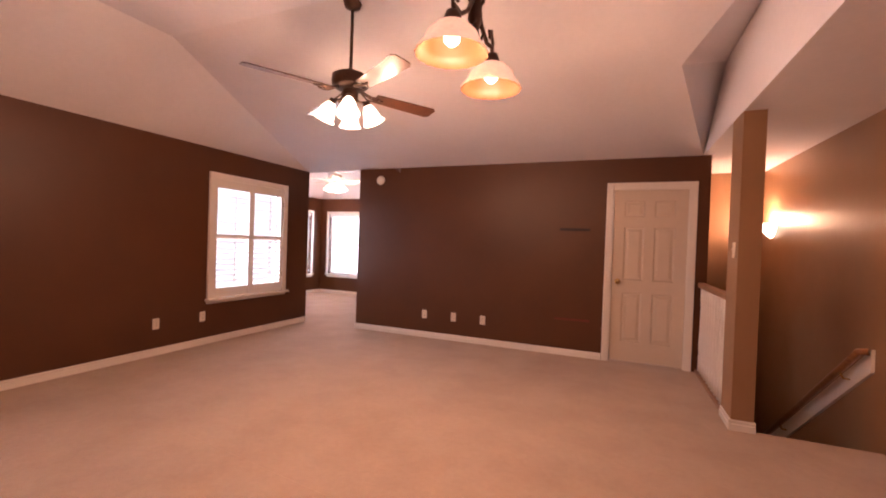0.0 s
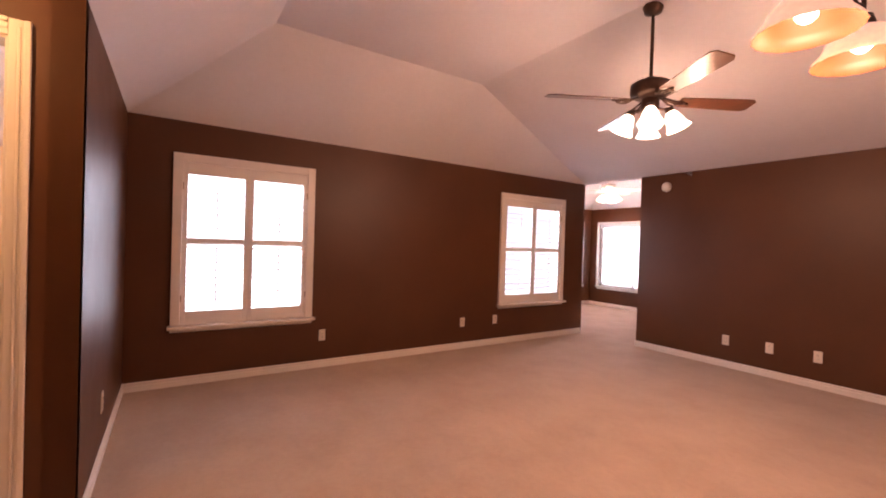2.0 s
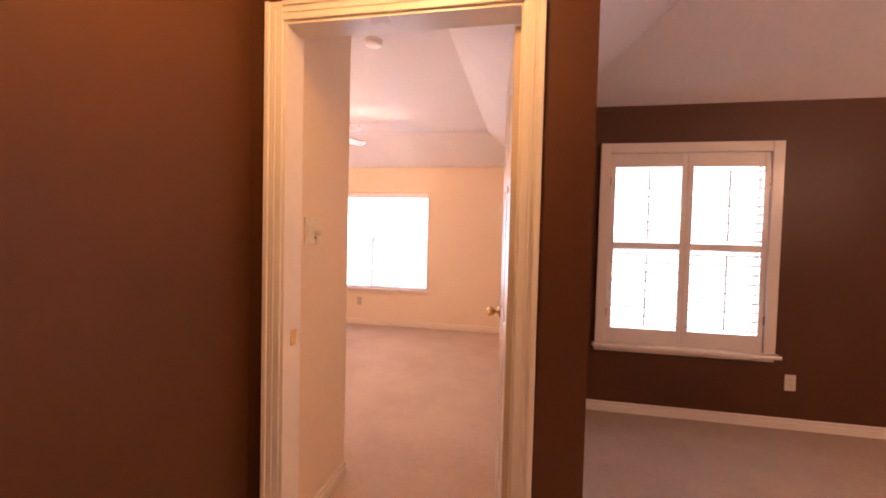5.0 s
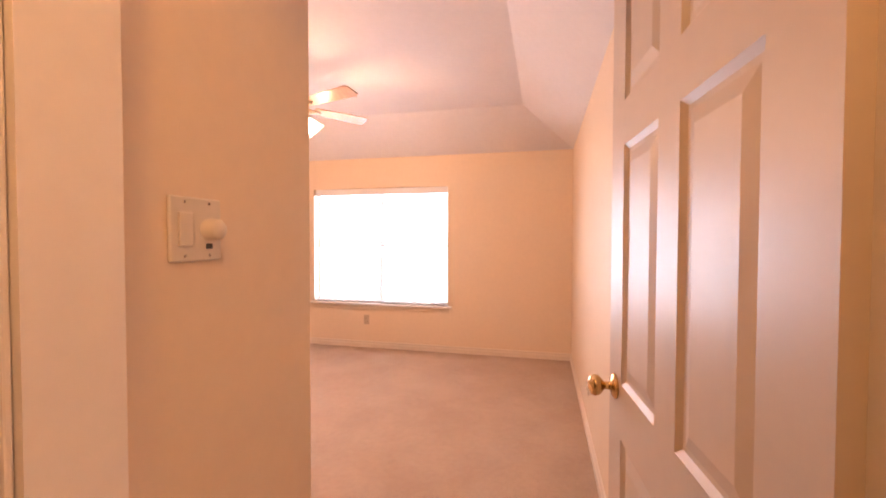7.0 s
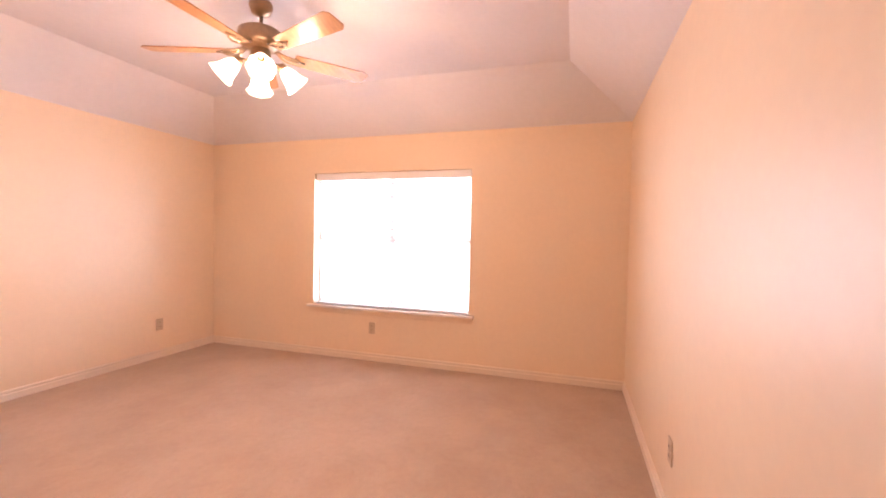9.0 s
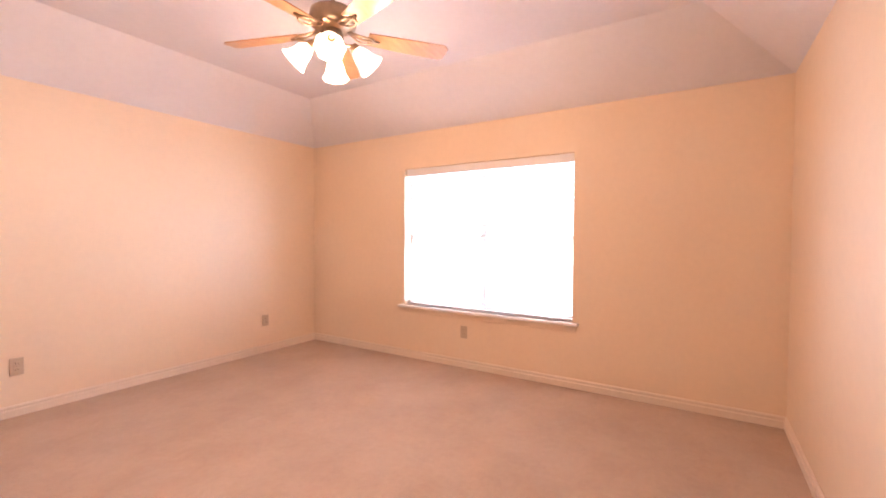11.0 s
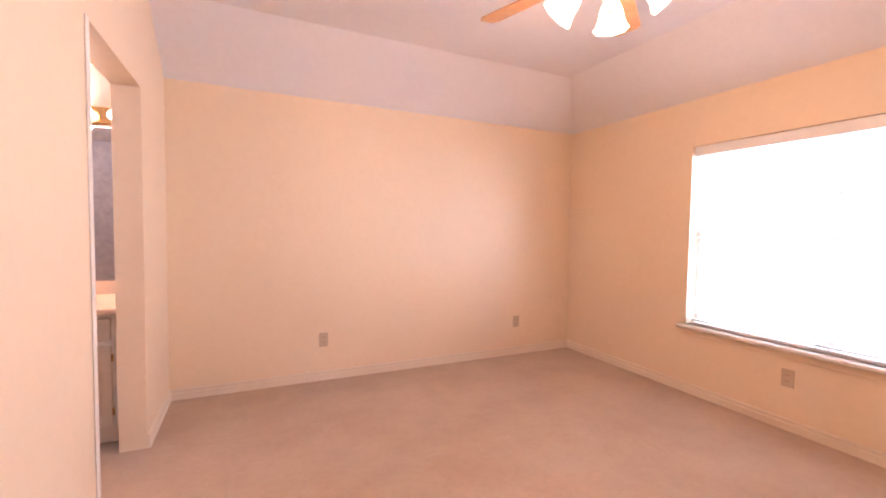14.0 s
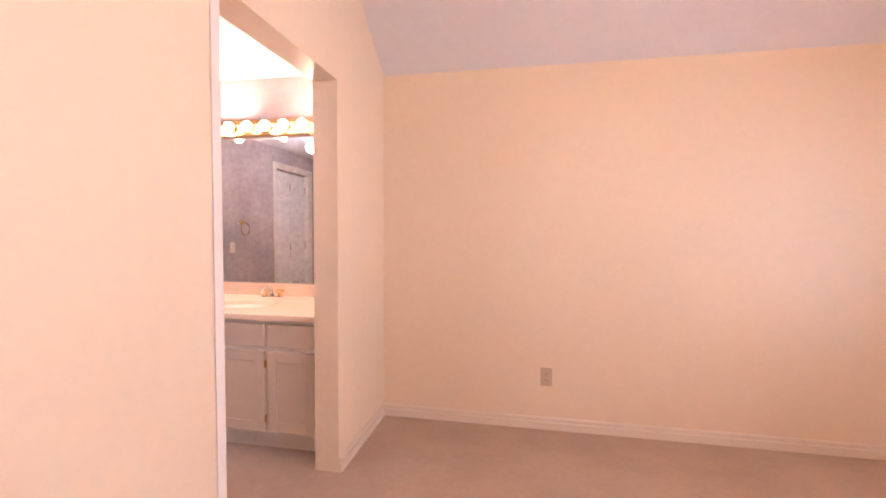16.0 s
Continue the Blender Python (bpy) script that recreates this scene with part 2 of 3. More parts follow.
seam = bmesh.new()
tube(seam, [(-3.98 + 0.045 * k, 2.015 - 0.0052 * k + 0.008 * noise.noise((k * 0.7, 0, 0)), -0.0035 + 0.003 * noise.noise((k * 0.9, 3, 0))) for k in range(30)], 0.006, 6)
structure("carpet_seam", seam, M_CARPET, "faint raised seam across the beige carpet", "carpet seam")

# ---- walls ----
wall("wall_west", "x", XW - 0.16, XW, YS - .11, YF + .02, 0, PLATE + .05, M_BROWN, "dark chocolate brown painted wall with two shuttered windows",
     [(*W1, WZ0, WZ1), (*W2, WZ0, WZ1)])
wall("wall_far", "y", YF, YF + 0.12, -4.86, -0.5, 0, PLATE + .05, M_BROWN, "dark chocolate brown painted wall with a white door", [(-1.45, -0.675, 0, 1.965)])
wall("wall_south", "y", YS - .11, YS, XW, XD, 0, PLATE + .3, M_BROWN, "short dark brown painted return wall")
wall("wall_bedroom_door", "x", XD - 0.06, XD, YH - .1, YS, 0, HALL + .02, M_BROWN, "dark brown painted wall round the bedroom doorway", [(DOOR_Y0, DOOR_Y1, 0, DOOR_H)])
wall("wall_hall", "y", YH - .12, YH, XD, XE, 0, HALL + .02, M_BROWN, "dark brown painted hall wall")
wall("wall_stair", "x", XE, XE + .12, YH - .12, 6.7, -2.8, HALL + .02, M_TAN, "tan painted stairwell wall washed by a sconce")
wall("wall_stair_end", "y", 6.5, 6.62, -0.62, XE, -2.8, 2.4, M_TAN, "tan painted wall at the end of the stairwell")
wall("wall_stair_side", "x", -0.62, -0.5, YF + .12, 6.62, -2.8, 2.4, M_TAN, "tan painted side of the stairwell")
wall("wall_stair_low", "x", -0.56, -0.44, 3.76, YF + .12, -2.8, -0.11, M_WHITE, "white painted stringer wall below the landing")
wall("column", "x", -0.58, -0.44, 3.76, 4.06, 0, PLATE, M_TAN, "tan painted wall end at the head of the stairs")
# far room
wall("wall_far_room_west", "x", NX0 - .14, NX0, YF, NY1 + .14, 0, 2.3, M_BROWN, "dark brown painted wall with a window", [(6.60, 8.02, 0.46, 1.88)])
wall("wall_far_room_north", "y", NY1, NY1 + .14, NX0, NX1, 0, 2.3, M_BROWN, "dark brown painted wall with a wide window", [(-7.76, -6.14, 0.46, 1.88)])
wall("wall_far_room_east", "x", NX1, NX1 + .12, YF + .12, NY1 + .14, 0, 2.3, M_BROWN, "dark brown painted wall")
wall("wall_far_room_south", "y", YF - .12, YF, NX0 - .14, XW - .16, 0, 2.3, M_BROWN, "dark brown painted wall")
# bedroom
BW = (-3.63, -1.95, 0.53, 1.89)
wall("wall_bedroom_west", "x", BX0 - .16, BX0, BY0 - .12, BY1 + .12, 0, BP + .05, M_CREAM, "peach cream painted wall with a wide window", [BW])
wall("wall_bedroom_south", "y", BY0 - .12, BY0, BX0, BX1 + .12, 0, BP + .05, M_CREAM, "peach cream painted wall with two outlets")
wall("wall_bedroom_north", "y", BY1, BY1 + .10, BX0, XD - .06, 0, BT + .05, M_CREAM, "peach cream painted wall")
wall("wall_bedroom_east", "x", BX1, BX1 + .13, BY0, PY - .11, 0, BT + .05, M_CREAM, "peach cream painted wall with an opening to the bathroom", [(-4.25, -3.43, 0, 1.97)])
wall("wall_passage", "y", PY - .11, PY, BX1, XD - .06, 0, BT + .05, M_CREAM, "peach cream painted passage wall with a dimmer")
wall("wall_bedroom_inner", "x", XD - 0.12, XD - .06, PY, BY1, 0, BT + .05, M_CREAM, "peach cream painted wall round the doorway", [(DOOR_Y0, DOOR_Y1, 0, DOOR_H)])
# bathroom
wall("wall_bath_south", "y", -5.07, -4.95, BX1 + .13, -2.28, 0, 2.3, M_MAUVE, "grey-mauve faux painted wall behind the vanity")
wall("wall_bath_east", "x", -2.40, -2.28, -4.95, PY - .11, 0, 2.3, M_MAUVE, "grey-mauve faux painted wall with a closet door", [(-2.80, -1.98, 0, 2.03)])
wall("wall_bath_north", "y", PY - .225, PY - .112, BX1 + .13, -2.28, 0, 2.3, M_MAUVE, "grey-mauve faux painted wall")

structure("trim", boxed(BX1 - .006, BX1 - .001, -3.43, -3.392, 0.076, 1.97, 0.002), M_WHITE, "narrow white painted edge trim of the bathroom opening", "trim")
# ---- ceilings ----
AX, AY, BYC, CX, BEAM = -4.85, 0.56, 2.50, -0.97, -0.58
KNEE = (-0.995, 3.69, PLATE + (TOP - PLATE) * (YF - 3.69) / (YF - BYC))
sheet("ceiling", [[(XW, YS, PLATE), (AX, AY, TOP), (AX, BYC, TOP), (XW, YF, PLATE)],
                  [(XW, YS, PLATE), (BEAM, YS, PLATE), (BEAM, AY, TOP), (AX, AY, TOP)],
                  [(XW, YF, PLATE), (AX, BYC, TOP), (CX, BYC, TOP), KNEE, (BEAM, YF, PLATE)],
                  [(BEAM, YF, PLATE), KNEE, (BEAM, 4.40, TOP + .01)],
                  [KNEE, (CX, BYC, TOP), (BEAM, BYC, TOP), (BEAM, 4.40, TOP + .01)],
                  [(AX, AY, TOP), (BEAM, AY, TOP), (BEAM, BYC, TOP), (AX, BYC, TOP)]], M_CEIL, "white textured hipped ceiling over the sitting room", "ceiling")
wall("stair_beam", "x", BEAM, BEAM + .12, YS, YF, PLATE, TOP + .08, M_CEIL, "white painted drop wall above the head of the stairs")
sheet("ceiling_stair", [[(BEAM + .12, YS, PLATE), (XE, YS, PLATE), (XE, 6.6, PLATE), (BEAM + .12, 6.6, PLATE)]], M_CEIL, "white flat ceiling over the stairs", "ceiling")
sheet("ceiling_hall", [[(XD, YH, HALL), (XE, YH, HALL), (XE, YS, HALL), (XD, YS, HALL)]], M_CEIL, "white flat hall ceiling", "ceiling")
wall("hall_header", "y", YS - .02, YS + .0, XD, XE, PLATE + .002, HALL + .05, M_CEIL, "white painted drop at the edge of the hall ceiling")
D = 0.50
sheet("ceiling_bedroom", [[(BX0, BY0, BP), (BX0 + D, BY0 + D, BT), (BX0 + D, BY1 - D, BT), (BX0, BY1, BP)],
                          [(BX0, BY1, BP), (BX0 + D, BY1 - D, BT), (XD - .06, BY1 - D, BT), (XD - .06, BY1, BP)],
                          [(BX0, BY0, BP), (BX1, BY0, BP), (BX1, BY0 + D, BT), (BX0 + D, BY0 + D, BT)],
                          [(BX0 + D, BY0 + D, BT), (BX1, BY0 + D, BT), (BX1, BY1 - D, BT), (BX0 + D, BY1 - D, BT)],
                          [(BX1, PY - .1, BT), (XD - .06, PY - .1, BT), (XD - .06, BY1 - D, BT), (BX1, BY1 - D, BT)]], M_CEIL, "white textured coved bedroom ceiling", "ceiling")
sheet("ceiling_bath", [[(BX1 + .13, -4.95, 2.28), (-2.4, -4.95, 2.28), (-2.4, PY - .17, 2.28), (BX1 + .13, PY - .17, 2.28)]], M_CEIL, "white flat bathroom ceiling", "ceiling")
E2 = 0.8
sheet("ceiling_far_room", [[(NX0, YF, 2.24), (NX0 + E2, YF, 2.7), (NX0 + E2, NY1 - E2, 2.7), (NX0, NY1, 2.24)],
                           [(NX0, NY1, 2.24), (NX0 + E2, NY1 - E2, 2.7), (NX1 - E2, NY1 - E2, 2.7), (NX1, NY1, 2.24)],
                           [(NX0 + E2, YF, 2.7), (NX1 - E2, YF, 2.7), (NX1 - E2, NY1 - E2, 2.7), (NX0 + E2, NY1 - E2, 2.7)],
                           [(NX1 - E2, YF, 2.7), (NX1, YF, 2.24), (NX1, NY1, 2.24), (NX1 - E2, NY1 - E2, 2.7)]], M_CEIL, "white vaulted ceiling of the far room", "ceiling")
wall("far_room_header", "y", YF + .02, YF + .10, NX0, NX1, PLATE, 2.8, M_CEIL, "white painted gable above the opening")

# ---- outdoors ----
# Pale panel added over the outer brown wall; it bounces daylight into window views.
structure("bright_view_panel", boxed(NX0 - .14, XW - .165, YF - .16, YF - .122, -0.2, 2.6), M_BLIND, "pale panel added over the brown wall to keep the window view bright", "siding")
structure("backdrop", boxed(-14.0, -13.9, -14, 16, -4, 9), M_SKYGLOW, "bright overcast daylight beyond the windows", "sky")
structure("backdrop_north", boxed(-14.0, -2, 13.9, 14.0, -4, 9), M_SKYGLOW, "bright overcast daylight beyond the windows", "sky")


# ---- baseboards ----
def baseboard(axis, p, out, a0, a1, material=M_WHITE):
    """Moulded board along a wall face at p, standing out to the side out."""
    bm = bmesh.new()
    prof = [(0, 0), (0.014, 0), (0.014, 0.044), (0.007, 0.048), (0.006, 0.056), (0.011, 0.060), (0.011, 0.068), (0.006, 0.075), (0, 0.076)]
    ends = []
    for a in (a0, a1):
        ends.append([bm.verts.new((p + out * d, a, z) if axis == "x" else (a, p + out * d, z)) for d, z in prof])
    n = len(prof)
    for k in range(n):
        bm.faces.new((ends[0][k], ends[0][(k + 1) % n], ends[1][(k + 1) % n], ends[1][k]))
    bm.faces.new(ends[0])
    bm.faces.new(ends[1][::-1])
    return structure("baseboard", bm, material, "white painted moulded baseboard", "baseboard")


for args in (("x", XW, 1, YS, YF), ("y", YF, -1, -4.86, -1.515), ("y", YS, 1, XW, XD), ("x", XD, 1, YH, -1.545), ("x", XD, 1, -0.535, YS), ("y", YH, 1, XD, XE),
             ("x", NX0, 1, YF, NY1), ("y", NY1, -1, NX0, NX1), ("x", BX0, 1, BY0, BY1, M_TRIM), ("y", BY0, 1, BX0, BX1, M_TRIM), ("y", BY1, -1, BX0, XD - .12, M_TRIM),
             ("x", BX1, -1, BY0, -4.25, M_TRIM), ("x", BX1, -1, -3.43, PY, M_TRIM), ("y", PY, 1, BX1, XD - .12, M_TRIM), ("x", XE, -1, YH, 3.72), ("x", -0.58, -1, 3.745, 4.06), ("y", 3.76, -1, -0.594, -0.43),
             ("x", -4.86, -1, YF, YF + .12)):
    baseboard(*args)


# ---- windows ----
def shutter_window(y0, y1, z0, z1):
    """Plantation shutters in a casing, fixed to the west wall."""
    w = thing("window_1", (XW, (y0 + y1) / 2, z0), "white painted window with open plantation shutters and a sill", "window", "shutter windows", "structure")
    h, b = z1 - z0, (y1 - y0) / 2
    t = 0.06
    bm = bmesh.new()
    box(bm, 0.002, 0.035, -b - t, -b + .012, 0.0, h + t, 0.004)
    box(bm, 0.002, 0.035, b - .012, b + t, 0.0, h + t, 0.004)
    box(bm, 0.002, 0.033, -b + .012, b - .012, h - .012, h + t, 0.004)
    part("casing", bm, M_WHITE, w)
    bm = bmesh.new()
    box(bm, 0.002, 0.085, -b - t - .02, b + t + .02, -0.028, -0.001, 0.006)
    part("sill", bm, M_WHITE, w)
    part("apron", boxed(0.002, 0.022, -b - t, b + t, -0.062, -0.029, 0.004), M_WHITE, w)
    st = 0.038
    zm = h * 0.515
    for s in (-1, 1):
        lo, hi = (-b + .014, -0.0006) if s < 0 else (0.0006, b - .014)
        bm = bmesh.new()
        box(bm, -0.012, 0.018, lo, lo + st, 0, h - .014, 0.003)
        box(bm, -0.012, 0.018, hi - st, hi, 0, h - .014, 0.003)
        for a, c in ((0, 0.118), (zm - .024, zm + .024), (h - .115, h - .014)):
            box(bm, -0.010, 0.016, lo + st, hi - st, a, c, 0.003)
        panel = part("shutter_panel", bm, M_WHITE, w)
        for za, zb in ((0.118, zm - .024), (zm + .024, h - .115)):
            n = 9
            for k in range(n):
                z = za + (k + 0.5) * (zb - za) / n
                bm = bmesh.new()
                bmesh.ops.create_cube(bm, size=1, matrix=Matrix.Translation((0.003, (lo + hi) / 2, z)) @ Matrix.Rotation(radians(8), 4, 'Y') @ Matrix.Diagonal((0.062, hi - lo - 2 * st - .006, 0.007, 1)))
                part("louver", bm, M_BLIND, panel)
            part("tilt_rod", boxed(0.036, 0.046, (lo + hi) / 2 - .005, (lo + hi) / 2 + .005, za + .03, zb - .03), M_WHITE, panel)
        for z in (0.2, h - .25):
            part("hinge", boxed(0.018, 0.024, (lo if s < 0 else hi) - .006, (lo if s < 0 else hi) + .006, z, z + .06), M_PEWTER, panel)
    for a0, a1, c0, c1 in ((-b + .001, -b + .012, 0.012, h - .012), (b - .012, b - .001, 0.012, h - .012), (-b + .001, b - .001, h - .012, h - .001), (-b + .001, b - .001, 0.001, 0.012)):
        part("reveal", boxed(-0.158, -0.014, a0, a1, c0, c1), M_WHITE, w)
    bm = bmesh.new()
    for a0, a1, c0, c1 in ((-b, -b + .04, 0, h), (b - .04, b, 0, h), (-b + .04, b - .04, 0, .04), (-b + .04, b - .04, h - .04, h), (-b + .04, b - .04, h / 2 - .02, h / 2 + .02)):
        box(bm, -0.13, -0.09, a0, a1, c0, c1)
    sash = part("sash", bm, M_WHITE, w)
    g = part("pane", boxed(-0.112, -0.108, -b + .03, b - .03, .03, h - .03), M_GLASS, sash)
    g.visible_shadow = False
    return w


shutter_window(*W1, WZ0, WZ1)
shutter_window(*W2, WZ0, WZ1)


def plain_window(name, m, width, h, label, blinds=True, halves=2, casing=False):
    """Sashed window in a recess, local x along the wall, local y out of doors; base at the sill."""
    w = tagged(new(name), label, "window", "", "structure")
    w.matrix_world = m
    b = width / 2
    part("sill", boxed(-b - .05, b + .05, -0.055, 0.10, -0.024, 0.0, 0.006), M_WHITE, w)
    part("apron", boxed(-b - .03, b + .03, -0.016, -0.001, -0.075, -0.025, 0.004), M_WHITE if casing else M_CREAM, w)
    if casing:
        bm = bmesh.new()
        box(bm, -b - .055, -b, -0.016, -0.002, 0, h + .055, 0.003)
        box(bm, b, b + .055, -0.016, -0.002, 0, h + .055, 0.003)
        box(bm, -b, b, -0.016, -0.002, h, h + .055, 0.003)
        part("casing", bm, M_WHITE, w)
    step = width / halves
    for k in range(halves):
        a0, a1 = -b + k * step, -b + (k + 1) * step
        bm = bmesh.new()
        box(bm, a0, a0 + .03, 0.10, 0.14, 0, h)
        box(bm, a1 - .03, a1, 0.10, 0.14, 0, h)
        for c0, c1 in ((0, .035), (h / 2 - .018, h / 2 + .018), (h - .035, h)):
            box(bm, a0 + .03, a1 - .03, 0.102, 0.138, c0, c1)
        sash = part("sash", bm, M_WHITE, w)
        g = part("pane", boxed(a0 + .02, a1 - .02, 0.118, 0.122, .02, h - .02), M_GLASS, sash)
        g.visible_shadow = False
    return w


bed_window = plain_window("window_2", pose(BX0, (BW[0] + BW[1]) / 2, BW[2], 0, 0, 90), BW[1] - BW[0], BW[3] - BW[2], "wide white sashed bedroom window with raised slat blinds and a sill")
north_window = plain_window("window_3", pose(-6.95, NY1, 0.46), 1.62, 1.42, "white sashed window in the far room", casing=True)
bay_window = plain_window("window_4", pose(NX0, 7.31, 0.46, 0, 0, 90), 1.42, 1.42, "white sashed window in the far room", casing=True)


def slat_blind(m, width, h, drop, label):
    blind = tagged(new("window_blind"), label, "blind")
    blind.matrix_world = m
    b = width / 2
    part("headrail", boxed(-b, b, -0.03, 0.03, h - .075, h - .002, 0.004), M_BLIND, blind)
    n = int(drop / 0.042)
    me = None
    for k in range(n):
        z = h - .10 - k * 0.042
        if me is None:
            bm = bmesh.new()
            bmesh.ops.create_cube(bm, size=1, matrix=Matrix.Rotation(radians(-6), 4, 'X') @ Matrix.Diagonal((width - .02, 0.048, 0.003, 1)))
            sl = part("slat", bm, M_BLIND, blind)
            me = sl.data
        else:
            sl = new("slat", me)
            sl.parent = blind
        sl.location = (0, 0, z)
    part("bottom_rail", boxed(-b + .01, b - .01, -0.024, 0.024, h - .10 - n * .042, h - .08 - n * .042, 0.004), M_BLIND, blind)
    for x in (-b * 0.9, -b * .04, b * .04, b * 0.9):
        part("ladder_cord", tube(bmesh.new(), [(x, -0.026, h - .08), (x, -0.026, h - .10 - n * .042)], 0.0016, 5), M_BLIND, blind)
    return blind


slat_blind(pose(BX0 - .05, (BW[0] + BW[1]) / 2, BW[2], 0, 0, 90), BW[1] - BW[0] - .02, BW[3] - BW[2], 1.2605, "white slat blind lowered in the bedroom window")
slat_blind(pose(-6.95, NY1 + .05, 0.46), 1.60, 1.42, 1.28, "white slat blind in the far room window")
slat_blind(pose(NX0 - .05, 7.31, 0.46, 0, 0, 90), 1.40, 1.42, 1.28, "white slat blind in the far room window")


# ---- doors ----
def casing_set(name, axis, face, out, a0, a1, h, depth0, depth1):
    """Door frame: mitred look casing on a wall face, jambs and stop through the wall."""
    f = thing(name, (0, 0, 0), "white painted moulded door casing and jamb", "door frame", "", "structure")
    w = 0.062

    def bx(bm, p0, p1, b0, b1, z0, z1, bev=0.0):
        if axis == "x":
            return box(bm, min(p0, p1), max(p0, p1), b0, b1, z0, z1, bev)
        return box(bm, b0, b1, min(p0, p1), max(p0, p1), z0, z1, bev)
    for nm, b0, b1, z0, z1 in (("casing_leg", a0 - w, a0 + .006, 0, h + w), ("casing_leg", a1 - .006, a1 + w, 0, h + w), ("casing_head", a0 + .006, a1 - .006, h - .006, h + w)):
        bm = bmesh.new()
        bx(bm, face + out * .002, face + out * .012, b0, b1, z0, z1, 0.003)
        q = 0.02
        if nm == "casing_leg":
            outer = b0 if b0 < a0 else b1 - q
            bx(bm, face + out * .012, face + out * .020, outer, outer + q, z0, z1, 0.004)
            mid = b0 + 0.032 if b0 < a0 else b1 - 0.042
            bx(bm, face + out * .012, face + out * .016, mid, mid + .012, z0, z1 - .03, 0.003)
        else:
            bx(bm, face + out * .012, face + out * .020, b0, b1, z1 - q, z1, 0.004)
            bx(bm, face + out * .012, face + out * .016, b0, b1, z0 + .024, z0 + .036, 0.003)
        part(nm, bm, M_WHITE, f)
    for b0, b1, z0, z1 in ((a0 - .002, a0 + .016, 0, h), (a1 - .016, a1 + .002, 0, h), (a0 + .016, a1 - .016, h - .016, h + .002)):
        bm = bmesh.new()
        bx(bm, depth0, depth1, b0, b1, z0, z1)
        part("jamb", bm, M_WHITE, f)
    return f


def panel_door(name, m, width, h, label, knob_sides=(1, -1), paint=M_DOOR):
    """Six-panel door; hinge at local x 0, leaf along +x, thickness along y."""
    d = tagged(new(name), label, "door", "", "")
    d.matrix_world = m
    t = 0.017
    st = 0.115
    mid = width / 2
    rails = [(0.0, 0.22), (0.78, 0.92), (1.52, 1.63), (h - .12, h)]
    bm = bmesh.new()
    box(bm, 0, st, -t, t, 0, h)
    box(bm, width - st, width, -t, t, 0, h)
    box(bm, mid - .05, mid + .05, -t, t, rails[0][1], rails[3][0])
    for a, c in rails:
        for x0, x1 in (((st, width - st),) if a in (0.0, rails[3][0]) else ((st, mid - .05), (mid + .05, width - st))):
            box(bm, x0, x1, -t, t, a, c)
    part("body", bm, paint, d)
    for (z0, z1) in ((rails[0][1], rails[1][0]), (rails[1][1], rails[2][0]), (rails[2][1], rails[3][0])):
        for x0, x1 in ((st, mid - .05), (mid + .05, width - st)):
            bm = bmesh.new()
            for s in (-1, 1):
                vs = []
                for inset, dep in ((0, t - .001), (0.012, t - .009), (0.022, t - .009), (0.05, t - .002)):
                    vs.append([bm.verts.new((x, s * dep, z)) for x, z in ((x0 + inset, z0 + inset), (x1 - inset, z0 + inset), (x1 - inset, z1 - inset), (x0 + inset, z1 - inset))])
                for a, b in zip(vs, vs[1:]):
                    for k in range(4):
                        bm.faces.new((a[k], a[(k + 1) % 4], b[(k + 1) % 4], b[k]))
                bm.faces.new(vs[-1])
            part("panel", bm, paint, d)
    for s in knob_sides:
        mm = Matrix.Translation((width - .065, s * t, 0.90)) @ Matrix.Rotation(radians(-90 * s), 4, 'X')
        kn = part("knob", turned([(0, 0.001), (0.033, 0.001), (0.033, 0.005), (0.026, 0.010), (0.011, 0.012), (0.010, 0.030), (0.018, 0.036), (0.026, 0.044), (0.028, 0.054), (0.024, 0.064), (0.012, 0.070), (0, 0.071)], 24, mm), M_BRASS, d, "polished brass door knob")
    part("latch_plate", boxed(width, width + .002, -0.012, 0.012, 0.87, 0.93), M_BRASS, d)
    for z in (0.2, 1.0, h - .2):
        part("hinge", boxed(-0.006, 0.004, -t - .006, -t + .004, z - .045, z + .045), M_BRASS, d)
    return d


casing_set("door_frame_1", "y", YF, -1, -1.45, -0.675, 1.965, YF, YF + .12)
panel_door("door_1", pose(-0.692, YF + .045, 0.012, 0, 0, 180), 0.741, 1.935, "closed white six-panel door with a brass knob")
casing_set("door_frame_2", "x", XD, 1, DOOR_Y0, DOOR_Y1, DOOR_H, XD - .12, XD)
part("strike_plate", boxed(XD - .09, XD - .05, DOOR_Y0 + .016, DOOR_Y0 + .018, .87, .93), M_BRASS, bpy.data.objects["door_frame_2"])
panel_door("door_2", pose(XD - .10, -0.628, 0.012, 0, 0, 185.0), 0.80, 2.03, "open white six-panel bedroom door with a brass knob")
casing_set("door_frame_3", "x", -2.40, -1, -2.80, -1.98, 2.03, -2.40, -2.28)
for k in range(2):
    panel_door("closet_door", pose(-2.33, -2.005 - .39 * k, 0.012, 0, 0, -90), 0.375, 2.0, "white bifold closet door leaf", (), M_BLIND)
structure("closet_back", boxed(-2.27, -2.25, -2.9, -1.8, 0, 2.3), M_WHITE, "plain closet back wall", "wall")


